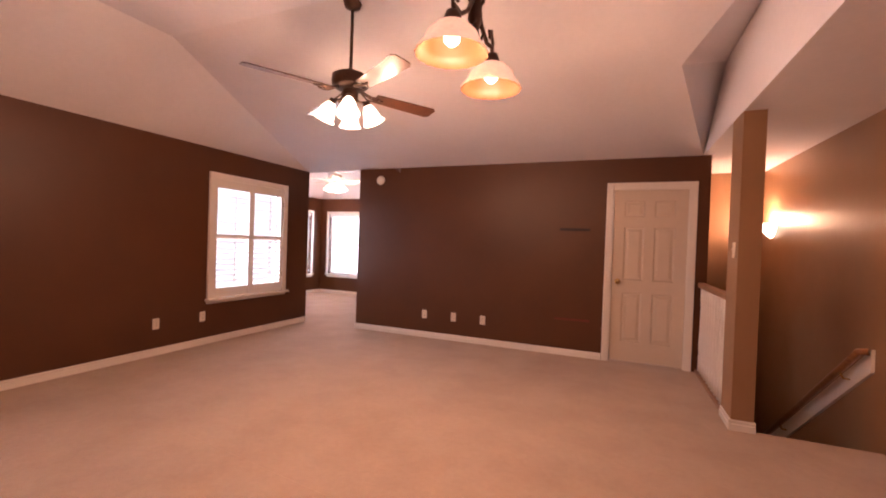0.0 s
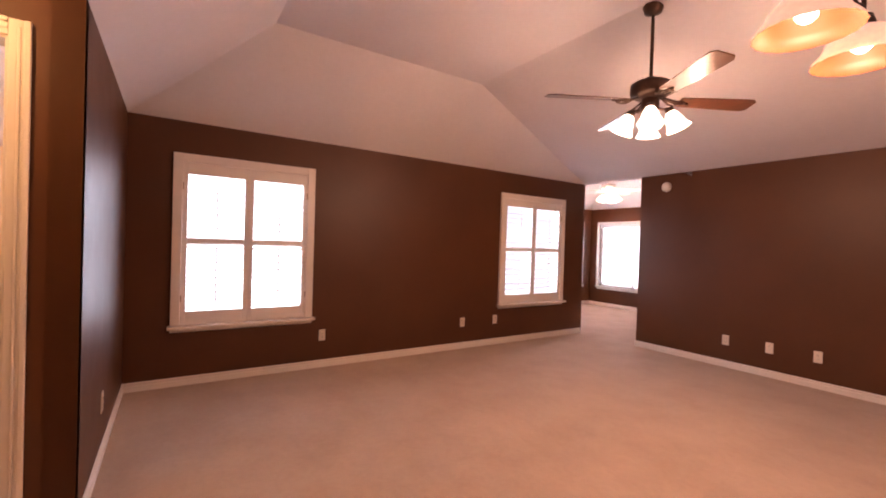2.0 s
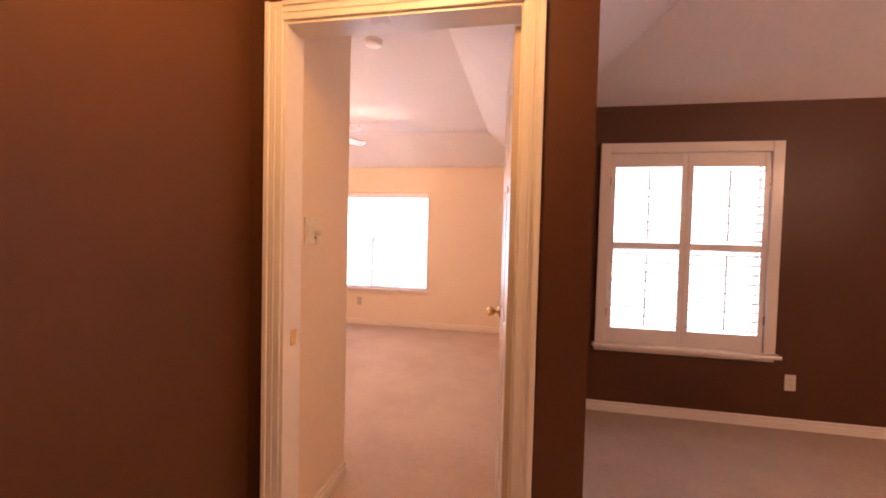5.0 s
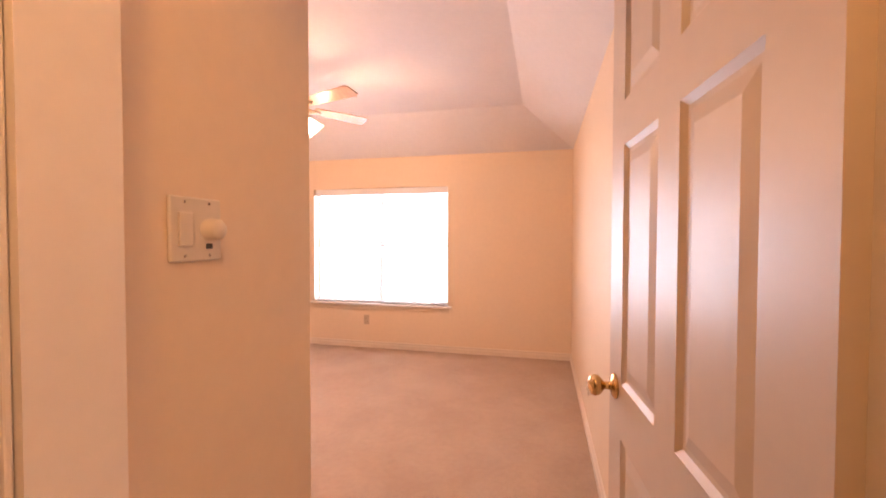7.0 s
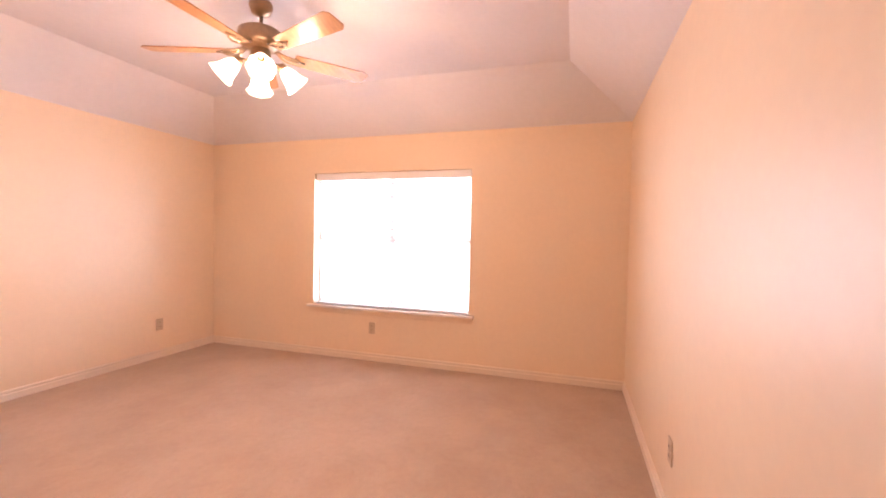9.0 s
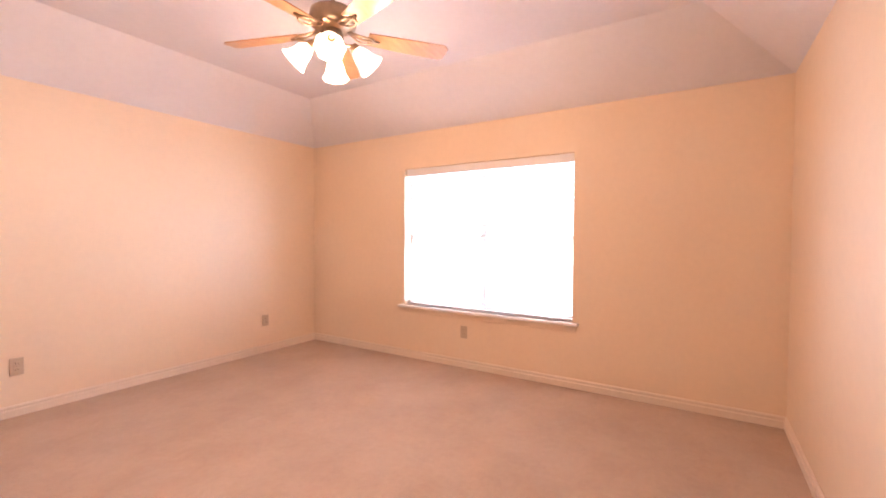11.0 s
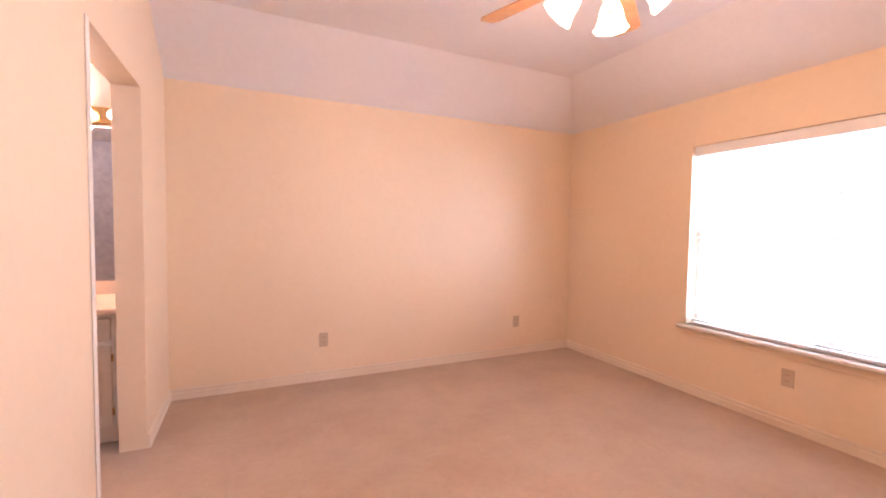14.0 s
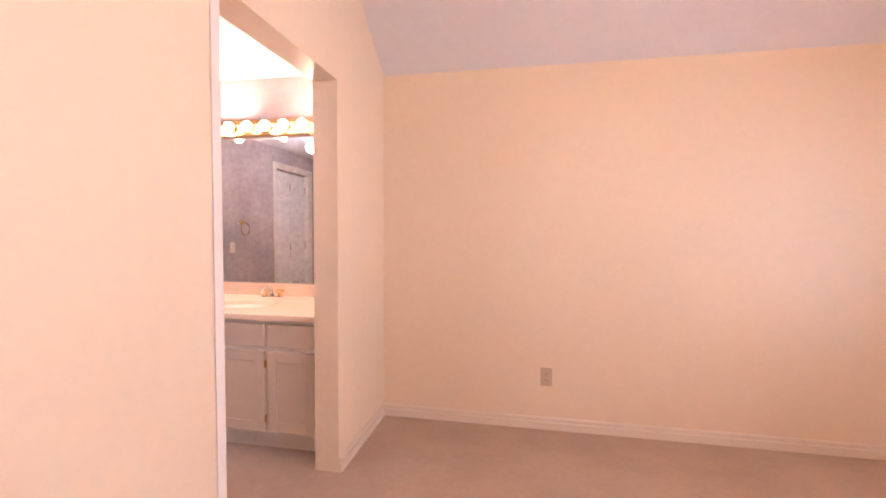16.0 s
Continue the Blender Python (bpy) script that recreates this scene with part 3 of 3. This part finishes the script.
# ---- outlets and switches ----
def outlet(loc, rz, plate=M_PLATE, kind="outlet", wide=0.07):
    o = thing("wall_outlet" if kind == "outlet" else "wall_plate", loc, "ivory duplex outlet on a wall plate" if kind == "outlet" else "ivory blank cable plate", "outlet", "wall plates", "", rz)
    part("plate", boxed(-wide / 2, wide / 2, -0.007, -0.001, -0.057, 0.057, 0.002), plate, o)
    if kind == "outlet":
        for z in (-0.02, 0.02):
            s = part("socket", boxed(-0.016, 0.016, -0.0095, -0.0068, z - .0135, z + .0135, 0.001), plate, o)
            for x in (-0.006, 0.006):
                part("slot", boxed(x - .001, x + .001, -0.0105, -0.0092, z - .004, z + .006), M_DARK, s)
    part("screw", turned([(0, 0.0), (0.003, 0.0), (0.003, 0.0015), (0, 0.002)], 8, Matrix.Translation((0, -0.007, 0)) @ Matrix.Rotation(radians(90), 4, 'X')), M_CHROME, o)
    return o


for y in (1.26, 3.04, 3.57):
    outlet((XW, y, 0.33), 90)
for x in (-3.76, -3.34, -2.94):
    outlet((x, YF, 0.31), 0)
outlet((BX0, -2.94, 0.33), 90, M_BEIGEPLATE)
for x in (-5.60, -7.47):
    outlet((x, BY0, 0.33), 180, M_BEIGEPLATE)
outlet((-6.4, BY1, 0.33), 0, M_BEIGEPLATE)
outlet((-4.6, YS, 0.33), 180)

dim = thing("dimmer_switch", (-4.15, PY, 1.315), "ivory two-gang wall plate with a rocker and a round dimmer knob", "switch", "", "", 180)
part("plate", boxed(-0.058, 0.058, -0.008, -0.001, -0.058, 0.058, 0.003), M_PLATE, dim)
part("rocker", boxed(-0.042, -0.012, -0.013, -0.0078, -0.030, 0.030, 0.002), M_PLATE, dim)
part("dimmer_knob", turned([(0.0, 0.028), (0.015, 0.027), (0.019, 0.022), (0.021, 0.0), (0.024, -0.002)], 24, Matrix.Translation((0.028, -0.008, 0)) @ Matrix.Rotation(radians(90), 4, 'X')), M_PLATE, dim)
part("dimmer_slider", boxed(0.020, 0.034, -0.010, -0.0078, -0.036, -0.026), M_DARK, dim)
for x in (-0.028, 0.028):
    for z in (-0.048, 0.048):
        part("screw", turned([(0, 0.002), (0.003, 0.0015), (0.003, 0.0)], 8, Matrix.Translation((x, -0.008, z)) @ Matrix.Rotation(radians(90), 4, 'X')), M_CHROME, dim)
sw = thing("light_switch", (-0.58, 3.86, 1.30), "ivory toggle switch on the wall end by the stairs", "switch", "", "", -90)
part("plate", boxed(-0.035, 0.035, -0.007, -0.001, -0.057, 0.057, 0.002), M_PLATE, sw)
part("toggle", boxed(-0.005, 0.005, -0.018, -0.0068, 0.0, 0.016, 0.001), M_PLATE, sw)


def detector(name, m, label):
    d = tagged(new(name), label, "detector")
    d.matrix_world = m
    part("base", turned([(0, 0), (0.062, 0), (0.062, 0.012), (0.058, 0.014)], 32), M_WHITE, d)
    part("cover", turned([(0.055, 0.014), (0.054, 0.026), (0.044, 0.034), (0.018, 0.037), (0, 0.037)], 32), M_WHITE, d)


detector("wall_chime", pose(-4.51, YF, 2.135, 90), "round white alarm sounder on the brown wall")
detector("smoke_detector", pose(-5.12, -1.62, BT, 180), "round white smoke detector on the bedroom ceiling")

# faint shelf ghosts on the far wall
for z, c in ((1.49, 0.17), (0.43, 0.2)):
    s = thing("shelf_bracket", (-1.85, YF, z), "thin brown wooden shelf cleat fixed to the brown wall", "cleat", "shelf cleats")
    part("cleat", boxed(-c, c, -0.008, -0.001, -0.016, 0.016, 0.003), M_CLEAT if z > 1 else M_REDCLEAT, s)


# ---- ceiling fans ----
def ceiling_fan(loc, rod, blades, start, metal, wood, label, length=0.52, arms=4, arm0=20.0, tilt=-12.0, flare=25.0, glass=1.14):
    f = thing("ceiling_fan", loc, label, "ceiling fan")
    part("canopy", turned([(0, rod + .16), (0.062, rod + .16), (0.066, rod + .14), (0.052, rod + .10), (0.02, rod + .085), (0.014, rod + .08)], 28), metal, f)
    part("downrod", tube(bmesh.new(), [(0, 0, 0.08), (0, 0, rod + .10)], 0.011, 12), metal, f)
    part("motor_housing", turned([(0.013, 0.11), (0.03, 0.10), (0.04, 0.075), (0.10, 0.068), (0.122, 0.055), (0.126, 0.02), (0.122, -0.01), (0.10, -0.028), (0.06, -0.04), (0.0, -0.042)], 36), metal, f)
    part("switch_housing", turned([(0.05, -0.04), (0.055, -0.06), (0.055, -0.10), (0.045, -0.118), (0.02, -0.128), (0.0, -0.13)], 28), metal, f)
    for k in range(blades):
        a = radians(start + 360 * k / blades)
        rot = Matrix.Rotation(a, 4, 'Z')
        iron = bmesh.new()
        for s in (-1, 1):
            tube(iron, [rot @ Vector(p) for p in ((0.09, s * 0.012, -0.034), (0.14, s * 0.034, -0.058), (0.175, s * 0.040, -0.062), (0.21, s * 0.028, -0.060), (0.225, s * .006, -0.058))], 0.0065, 7)
        tube(iron, [rot @ Vector(p) for p in ((0.08, 0, -0.034), (0.16, 0, -0.060), (0.255, 0, -0.058))], 0.007, 7)
        arm = part("blade_iron", iron, metal, f)
        bm = bmesh.new()
        out = [(0.19, -0.050), (0.19, 0.050), (0.19 + length * .5, 0.062), (0.19 + length * .94, 0.068), (0.19 + length * .965, 0.060), (0.19 + length, 0.046), (0.19 + length, -0.046), (0.19 + length * .965, -0.060), (0.19 + length * .94, -0.068), (0.19 + length * .5, -0.062)]
        mm = rot @ Matrix.Translation((0, 0, -0.050)) @ Matrix.Rotation(radians(tilt), 4, 'X')
        lo = [bm.verts.new(mm @ Vector((x, y, -0.003))) for x, y in out]
        hi = [bm.verts.new(mm @ Vector((x, y, 0.003))) for x, y in out]
        bm.faces.new(lo[::-1])
        bm.faces.new(hi)
        for i in range(len(out)):
            j = (i + 1) % len(out)
            bm.faces.new((lo[i], lo[j], hi[j], hi[i]))
        part("blade", bm, wood, f)
    for k in range(arms):
        a = radians(arm0 + 360 * k / arms)
        rot = Matrix.Rotation(a, 4, 'Z')
        pts = [rot @ Vector(p) for p in ((0.04, 0, -0.10), (0.075, 0, -0.115), (0.10, 0, -0.11), (0.115, 0, -0.125))]
        a_ob = part("lamp_arm", tube(bmesh.new(), pts, 0.008, 8), metal, f)
        mm = rot @ Matrix.Translation((0.112, 0, -0.12)) @ Matrix.Rotation(radians(-flare), 4, 'Y') @ Matrix.Scale(glass, 4)
        part("socket_cup", turned([(0.0, 0.012), (0.02, 0.010), (0.026, -0.012), (0.024, -0.022)], 18, mm), metal, a_ob)
        part("shade", turned([(0.024, -0.018), (0.034, -0.035), (0.043, -0.06), (0.047, -0.085), (0.056, -0.108), (0.066, -0.122), (0.062, -0.122), (0.052, -0.106), (0.040, -0.06), (0.020, -0.022)], 32, mm, 0.05, 8), M_SHADE, a_ob, "lit frosted bell glass shade")
    part("pull_chain", tube(bmesh.new(), [(0.012, 0.01, -0.125), (0.012, 0.01, -0.24)], 0.0014, 5), metal, f)
    part("chain_fob", turned([(0, -0.238), (0.006, -0.243), (0.008, -0.254), (0.004, -0.264), (0, -0.266)], 12, Matrix.Translation((0.012, 0.01, 0))), metal, f)
    return f


FAN1 = (-3.115, 2.565, 2.340)
ceiling_fan(FAN1, 0.425, 4, 60, M_BRONZE, M_DARKWOOD, "dark bronze ceiling fan with walnut blades and four lit bell shades", 0.50, 4, 33)
FAN2 = (-6.38, -2.80, 2.36)
ceiling_fan(FAN2, 0.065, 5, 216, M_PEWTER, M_OAKBLADE, "antique brass ceiling fan with oak blades and four lit bell shades", 0.47, 4, 42, -12.0, 44.0, 1.12)
FAN3 = (-6.55, 6.95, 2.48)
ceiling_fan(FAN3, 0.06, 5, 20, M_WHITE, M_WHITE, "white ceiling fan with lit bell shades in the far room", 0.46, 4, 15)
for fan, w in ((FAN1, 11), (FAN2, 9.5), (FAN3, 12)):
    for k in range(4):
        a = radians(45 + 90 * k)
        lamp_point("fan_bulb", (fan[0] + .19 * math.cos(a), fan[1] + .19 * math.sin(a), fan[2] - .31), w, WARM, 0.04)


# ---- chandelier ----
CH, CS = (-2.12, 2.26, 2.31), 1.5
ch = thing("chandelier", CH, "dark bronze scroll chandelier with two lit amber bell glass shades", "chandelier", rz=-6.0)
ch.scale = (CS, CS, CS)
zt = (TOP - CH[2]) / CS
part("canopy", turned([(0, zt), (0.06, zt), (0.062, zt - .012), (0.04, zt - .03), (0.012, zt - .036)], 24), M_BRONZE, ch)
part("stem", turned([(0.008, zt - .03), (0.008, 0.34), (0.016, 0.32), (0.02, 0.27), (0.012, 0.22), (0.022, 0.16), (0.026, 0.10), (0.014, 0.06), (0.02, 0.03), (0.008, 0.0), (0, -0.02)], 16), M_BRONZE, ch)
for k in range(3):
    a0 = 2.1 * k
    part("vine", tube(bmesh.new(), [((0.022 + .012 * math.sin(1.7 * i)) * math.cos(a0 + .55 * i), (0.022 + .012 * math.sin(1.7 * i)) * math.sin(a0 + .55 * i), 0.02 + .034 * i) for i in range(11)], 0.006, 6), M_BRONZE, ch)
for s in (-1, 1):
    y = s * 0.165
    bm = tube(bmesh.new(), [(0, s * .02, 0.16), (0, s * .06, 0.10), (0, s * .11, 0.065), (0, s * .16, 0.07), (0, y, 0.05)], 0.008, 8)
    tube(bm, [(0, y, 0.04), (0, y + s * .004, 0.09), (0, y - s * .015, 0.13), (0, y - s * .035, 0.12), (0, y - s * .032, 0.095), (0, y - s * .018, 0.098)], 0.006, 7)
    tube(bm, [(0, s * .02, 0.22), (0, s * .05, 0.25), (0, s * .075, 0.22), (0, s * .065, 0.19), (0, s * .048, 0.20)], 0.006, 7)
    arm = part("arm", bm, M_BRONZE, ch)
    mm = Matrix.Translation((0, y, 0))
    part("socket_cup", turned([(0, 0.05), (0.022, 0.045), (0.03, 0.02), (0.026, 0.008)], 20, mm), M_BRONZE, arm)
    shade = part("shade", turned([(0.026, 0.012), (0.055, 0.0), (0.082, -0.028), (0.092, -0.055), (0.108, -0.075), (0.117, -0.088), (0.1165, -0.0895)], 40, mm, 0.018, 20), M_ALABASTER, arm, "lit amber alabaster bell shade")
    part("shade_lining", turned([(0.1165, -0.0895), (0.113, -0.089), (0.088, -0.056), (0.08, -0.03), (0.05, -0.006), (0.022, 0.006)], 40, mm, 0.018, 20), M_DIM_AMBER, shade, "amber inner face of the shade, coloured darker to look less lit")
    part("bulb", turned([(0, 0.0), (0.012, -0.004), (0.026, -0.03), (0.024, -0.05), (0.012, -0.062), (0, -0.064)], 20, mm), M_BULB, arm)
    lamp_point("chandelier_bulb", (CH[0] + .105 * y * CS, CH[1] + y * CS, CH[2] - .20 * CS), 15, WARM, 0.04)

# ---- hall light ----
hl = thing("flush_ceiling_light", (-3.20, -0.98, HALL), "lit frosted glass dome light on the hall ceiling", "ceiling light")
part("pan", turned([(0, 0.0), (0.15, 0.0), (0.15, -0.02), (0.14, -0.025)], 32), M_BRASS, hl)
part("dome", turned([(0.14, -0.02), (0.135, -0.05), (0.10, -0.085), (0.05, -0.10), (0.0, -0.105)], 32), M_SHADE, hl, "lit frosted glass dome")
lamp_point("hall_bulb", (-3.20, -0.98, HALL - .17), 21, (1.0, 0.53, 0.17), 0.08)

# ---- stairs ----
for k in range(9):
    z = -0.18 * (k + 1)
    structure("stair_tread", boxed(-0.44, XE, 3.79 + .27 * k, 3.79 + .27 * (k + 1) + .02, z - .18, z), M_CARPET, "carpeted stair step going down", "stairs")
structure("stair_floor", boxed(-0.44, XE, 6.24, 6.5, -2.0, -1.8), M_CARPET, "carpeted landing below", "floor")

rail = thing("balustrade", (-0.545, 4.06, 0), "white turned balusters between an oak handrail and oak shoe rail", "balustrade")
L = YF - 4.06
part("shoe_rail", boxed(-0.035, 0.035, 0, L, 0.0, 0.03, 0.005), M_OAK, rail)
part("handrail", boxed(-0.035, 0.035, 0, L, 0.90, 0.955, 0.014), M_OAK, rail)
prof = [(0.0, 0.03), (0.017, 0.031), (0.017, 0.20), (0.010, 0.215), (0.016, 0.24), (0.018, 0.30), (0.012, 0.50), (0.010, 0.70), (0.015, 0.73), (0.010, 0.75), (0.015, 0.77), (0.015, 0.902), (0.0, 0.903)]
me = None
for k in range(11):
    if me is None:
        b = part("baluster", turned(prof, 12), M_WHITE, rail)
        me = b.data
    else:
        b = new("baluster", me)
        b.parent = rail
    b.location = (0, 0.06 + k * 0.112, 0)

hr = thing("stair_handrail", (XE, 3.95, 0.60), "oak stair handrail on a white wall board", "handrail")
slope = -0.73
bm = bmesh.new()
n = [bm.verts.new(p) for p in ((-0.022, -0.02, 0.05), (-0.022, -0.02, -0.11), (-0.022, 2.2, -0.11 + slope * 2.2), (-0.022, 2.2, 0.05 + slope * 2.2))]
q = [bm.verts.new((-0.001, v.co.y, v.co.z)) for v in n]
bm.faces.new(n)
bm.faces.new(q[::-1])
for i in range(4):
    bm.faces.new((n[i], n[(i + 1) % 4], q[(i + 1) % 4], q[i]))
part("wall_board", bm, M_WHITE, hr)
part("rail", tube(bmesh.new(), [(-0.03, -0.01, 0.03), (-0.075, 0.02, 0.02), (-0.08, 0.1, 0.10 * slope + .02), (-0.08, 2.15, 2.15 * slope + .02)], 0.024, 12), M_OAK, hr)
for y in (0.25, 1.4):
    part("bracket", tube(bmesh.new(), [(-0.022, y, y * slope - .05), (-0.06, y, y * slope - .045), (-0.08, y, y * slope - .005)], 0.008, 8), M_BRASS, hr)

sc = thing("wall_sconce", (XE, 6.10, 1.56), "lit white half-bowl uplight sconce on the tan stairwell wall", "wall lamp")
bm = bmesh.new()
rings = []
for r, z in ((0.03, -0.09), (0.06, -0.06), (0.10, -0.01), (0.14, 0.05), (0.16, 0.07), (0.15, 0.07), (0.09, -0.005)):
    rings.append([bm.verts.new((-r * math.sin(math.pi * k / 16), r * math.cos(math.pi * k / 16), z)) for k in range(17)])
for a, b in zip(rings, rings[1:]):
    for k in range(16):
        bm.faces.new((a[k], a[k + 1], b[k + 1], b[k])).smooth = True
part("bowl", bm, M_SHADE, sc)
part("back_plate", boxed(-0.012, -0.001, -0.04, 0.04, -0.10, 0.0, 0.004), M_BRASS, sc)
lamp_point("sconce_bulb", (XE - .09, 6.10, 1.68), 32, WARM, 0.04)

# ---- bathroom ----
VX0, VX1, VF = BX1 + .13, -2.75, -4.34
van = thing("vanity_cabinet", (0, 0, 0), "white painted bathroom vanity cabinet with panelled doors", "cabinet")
bm = bmesh.new()
box(bm, VX0, VX1, -4.95, VF, 0.11, 0.745)
box(bm, VX0, VX1, -4.95, VF - .075, 0.0, 0.11)
part("body", bm, M_WHITE, van)
xs = [-4.38, -4.085, -3.705, -3.325, -2.945]
for x0, x1 in zip(xs, xs[1:]):
    part("drawer_front", boxed(x0 + .012, x1 - .012, VF, VF + .018, 0.60, 0.725, 0.005), M_DOOR, van)
    a0, a1, c0, c1 = x0 + .012, x1 - .012, 0.135, 0.575
    dr = part("door", boxed(a0, a1, VF, VF + .009, c0, c1), M_DOOR, van)
    for nm, q0, q1, r0, r1 in (("stile", a0, a0 + .05, c0, c1), ("stile", a1 - .05, a1, c0, c1), ("rail", a0 + .05, a1 - .05, c0, c0 + .055), ("rail", a0 + .05, a1 - .05, c1 - .055, c1)):
        part(nm, boxed(q0, q1, VF + .009, VF + .019, r0, r1, 0.003), M_DOOR, dr)
    for z in (c0 + .07, c1 - .07):
        part("hinge", boxed(a0 - .008, a0 + .002, VF + .002, VF + .016, z - .02, z + .02, 0.002), M_BRASS, dr)
ctr = thing("bathroom_countertop", (0, 0, 0), "peach cultured-marble vanity top with an oval basin", "countertop")
bm = bmesh.new()
SX, SY = -3.74, -4.62
seg = 40
outer = [(VX0, -4.95), (VX1, -4.95), (VX1, VF + .03), (VX0, VF + .03)]
rim = [bm.verts.new((SX + .22 * math.cos(2 * math.pi * k / seg), SY + .15 * math.sin(2 * math.pi * k / seg), 0.778)) for k in range(seg)]
cor = []
for k in range(seg):
    a = 2 * math.pi * k / seg
    c, s = math.cos(a), math.sin(a)
    tx = ((VX1 if c > 0 else VX0) - SX) / c if abs(c) > 1e-6 else 1e9
    ty = ((VF + .03 if s > 0 else -4.95) - SY) / s if abs(s) > 1e-6 else 1e9
    d = min(tx, ty)
    cor.append(bm.verts.new((SX + d * c, SY + d * s, 0.778)))
for k in range(seg):
    bm.faces.new((rim[k], rim[(k + 1) % seg], cor[(k + 1) % seg], cor[k]))
prev = rim
for sc_, z in ((0.95, 0.765), (0.85, 0.72), (0.6, 0.68), (0.15, 0.668)):
    ring = [bm.verts.new((SX + .22 * sc_ * math.cos(2 * math.pi * k / seg), SY + .15 * sc_ * math.sin(2 * math.pi * k / seg), z)) for k in range(seg)]
    for k in range(seg):
        bm.faces.new((prev[k], prev[(k + 1) % seg], ring[(k + 1) % seg], ring[k])).smooth = True
    prev = ring
bm.faces.new(prev)
part("top_with_basin", bm, M_MARBLE, ctr)
part("front_edge", boxed(VX0, VX1, VF + .005, VF + .036, 0.745, 0.782, 0.008), M_MARBLE, ctr)
part("backsplash", boxed(VX0, VX1, -4.948, -4.928, 0.776, 0.865, 0.004), M_MARBLE, ctr)
fa = thing("faucet", (-3.80, -4.83, 0.778), "small chrome two-handle basin faucet", "faucet")
part("base", boxed(-0.075, 0.075, -0.022, 0.022, 0, 0.016, 0.006), M_CHROME, fa)
part("spout", tube(bmesh.new(), [(0, 0, 0.01), (0, 0.01, 0.06), (0, 0.05, 0.075), (0, 0.10, 0.062), (0, 0.115, 0.05)], 0.011, 12), M_CHROME, fa)
for x in (-0.055, 0.055):
    part("handle", turned([(0.012, 0.012), (0.012, 0.035), (0.024, 0.042), (0.024, 0.055), (0.012, 0.064), (0, 0.065)], 12, Matrix.Translation((x, 0, 0)), 0.12, 5), M_BRASS, fa)
mir = thing("vanity_mirror", (0, -4.95, 0), "large frameless wall mirror over the vanity", "mirror")
part("mirror_glass", boxed(VX0 + .01, VX1, 0.001, 0.006, 0.868, 1.865), M_MIRROR, mir)
bar = thing("vanity_light", (-3.74, -4.95, 1.935), "polished brass vanity light bar with round lit bulbs", "wall lamp")
part("bar", boxed(-0.62, 0.62, 0.001, 0.045, -0.055, 0.055, 0.008), M_BRASS, bar)
for k in range(9):
    x = -0.54 + k * 0.135
    s = part("socket", turned([(0.022, 0.045), (0.024, 0.06), (0.016, 0.065)], 16, Matrix.Translation((x, 0, 0)) @ Matrix.Rotation(radians(-90), 4, 'X')), M_BRASS, bar)
    bm = bmesh.new()
    bmesh.ops.create_uvsphere(bm, u_segments=20, v_segments=12, radius=0.033, matrix=Matrix.Translation((x, 0.094, 0)))
    for f in bm.faces:
        f.smooth = True
    part("bulb", bm, M_BULB, s)
for x in (-4.10, -3.74, -3.38):
    lamp_point("vanity_bulb", (x, -4.81, 1.90), 15, (1.0, 0.66, 0.48), 0.02)

# Unseen downlight, added as cool fill for the closet doors in the mirror.
bl = thing("added_bath_light", (-3.05, -3.10, 2.28), "unseen downlight added to brighten the closet doors", "ceiling light")
part("trim_ring", turned([(0.068, -0.001), (0.070, -0.008), (0.088, -0.008), (0.092, -0.001)], 32), M_WHITE, bl)
part("lens", turned([(0.069, -0.003), (0.04, -0.005), (0.0, -0.006)], 32), M_SHADE, bl, "glowing lens of the added downlight")
lamp_point("bath_fill", (-3.05, -3.10, 2.19), 20, (0.92, 0.92, 1.0), 0.06)

tr = thing("towel_ring", (-2.40, -3.47, 1.32), "brass towel ring on the bathroom wall", "towel ring", "", "", -90)
part("post", turned([(0.03, 0.001), (0.028, 0.012), (0.01, 0.018), (0.01, 0.05), (0.016, 0.06), (0, 0.064)], 20, Matrix.Rotation(radians(90), 4, 'X')), M_BRASS, tr)
part("ring", tube(bmesh.new(), [(0.07 * math.sin(2 * math.pi * k / 20), -0.05, -0.07 + 0.07 * math.cos(2 * math.pi * k / 20)) for k in range(21)], 0.005, 8), M_BRASS, tr)
outlet((-2.40, -3.62, 1.05), -90)
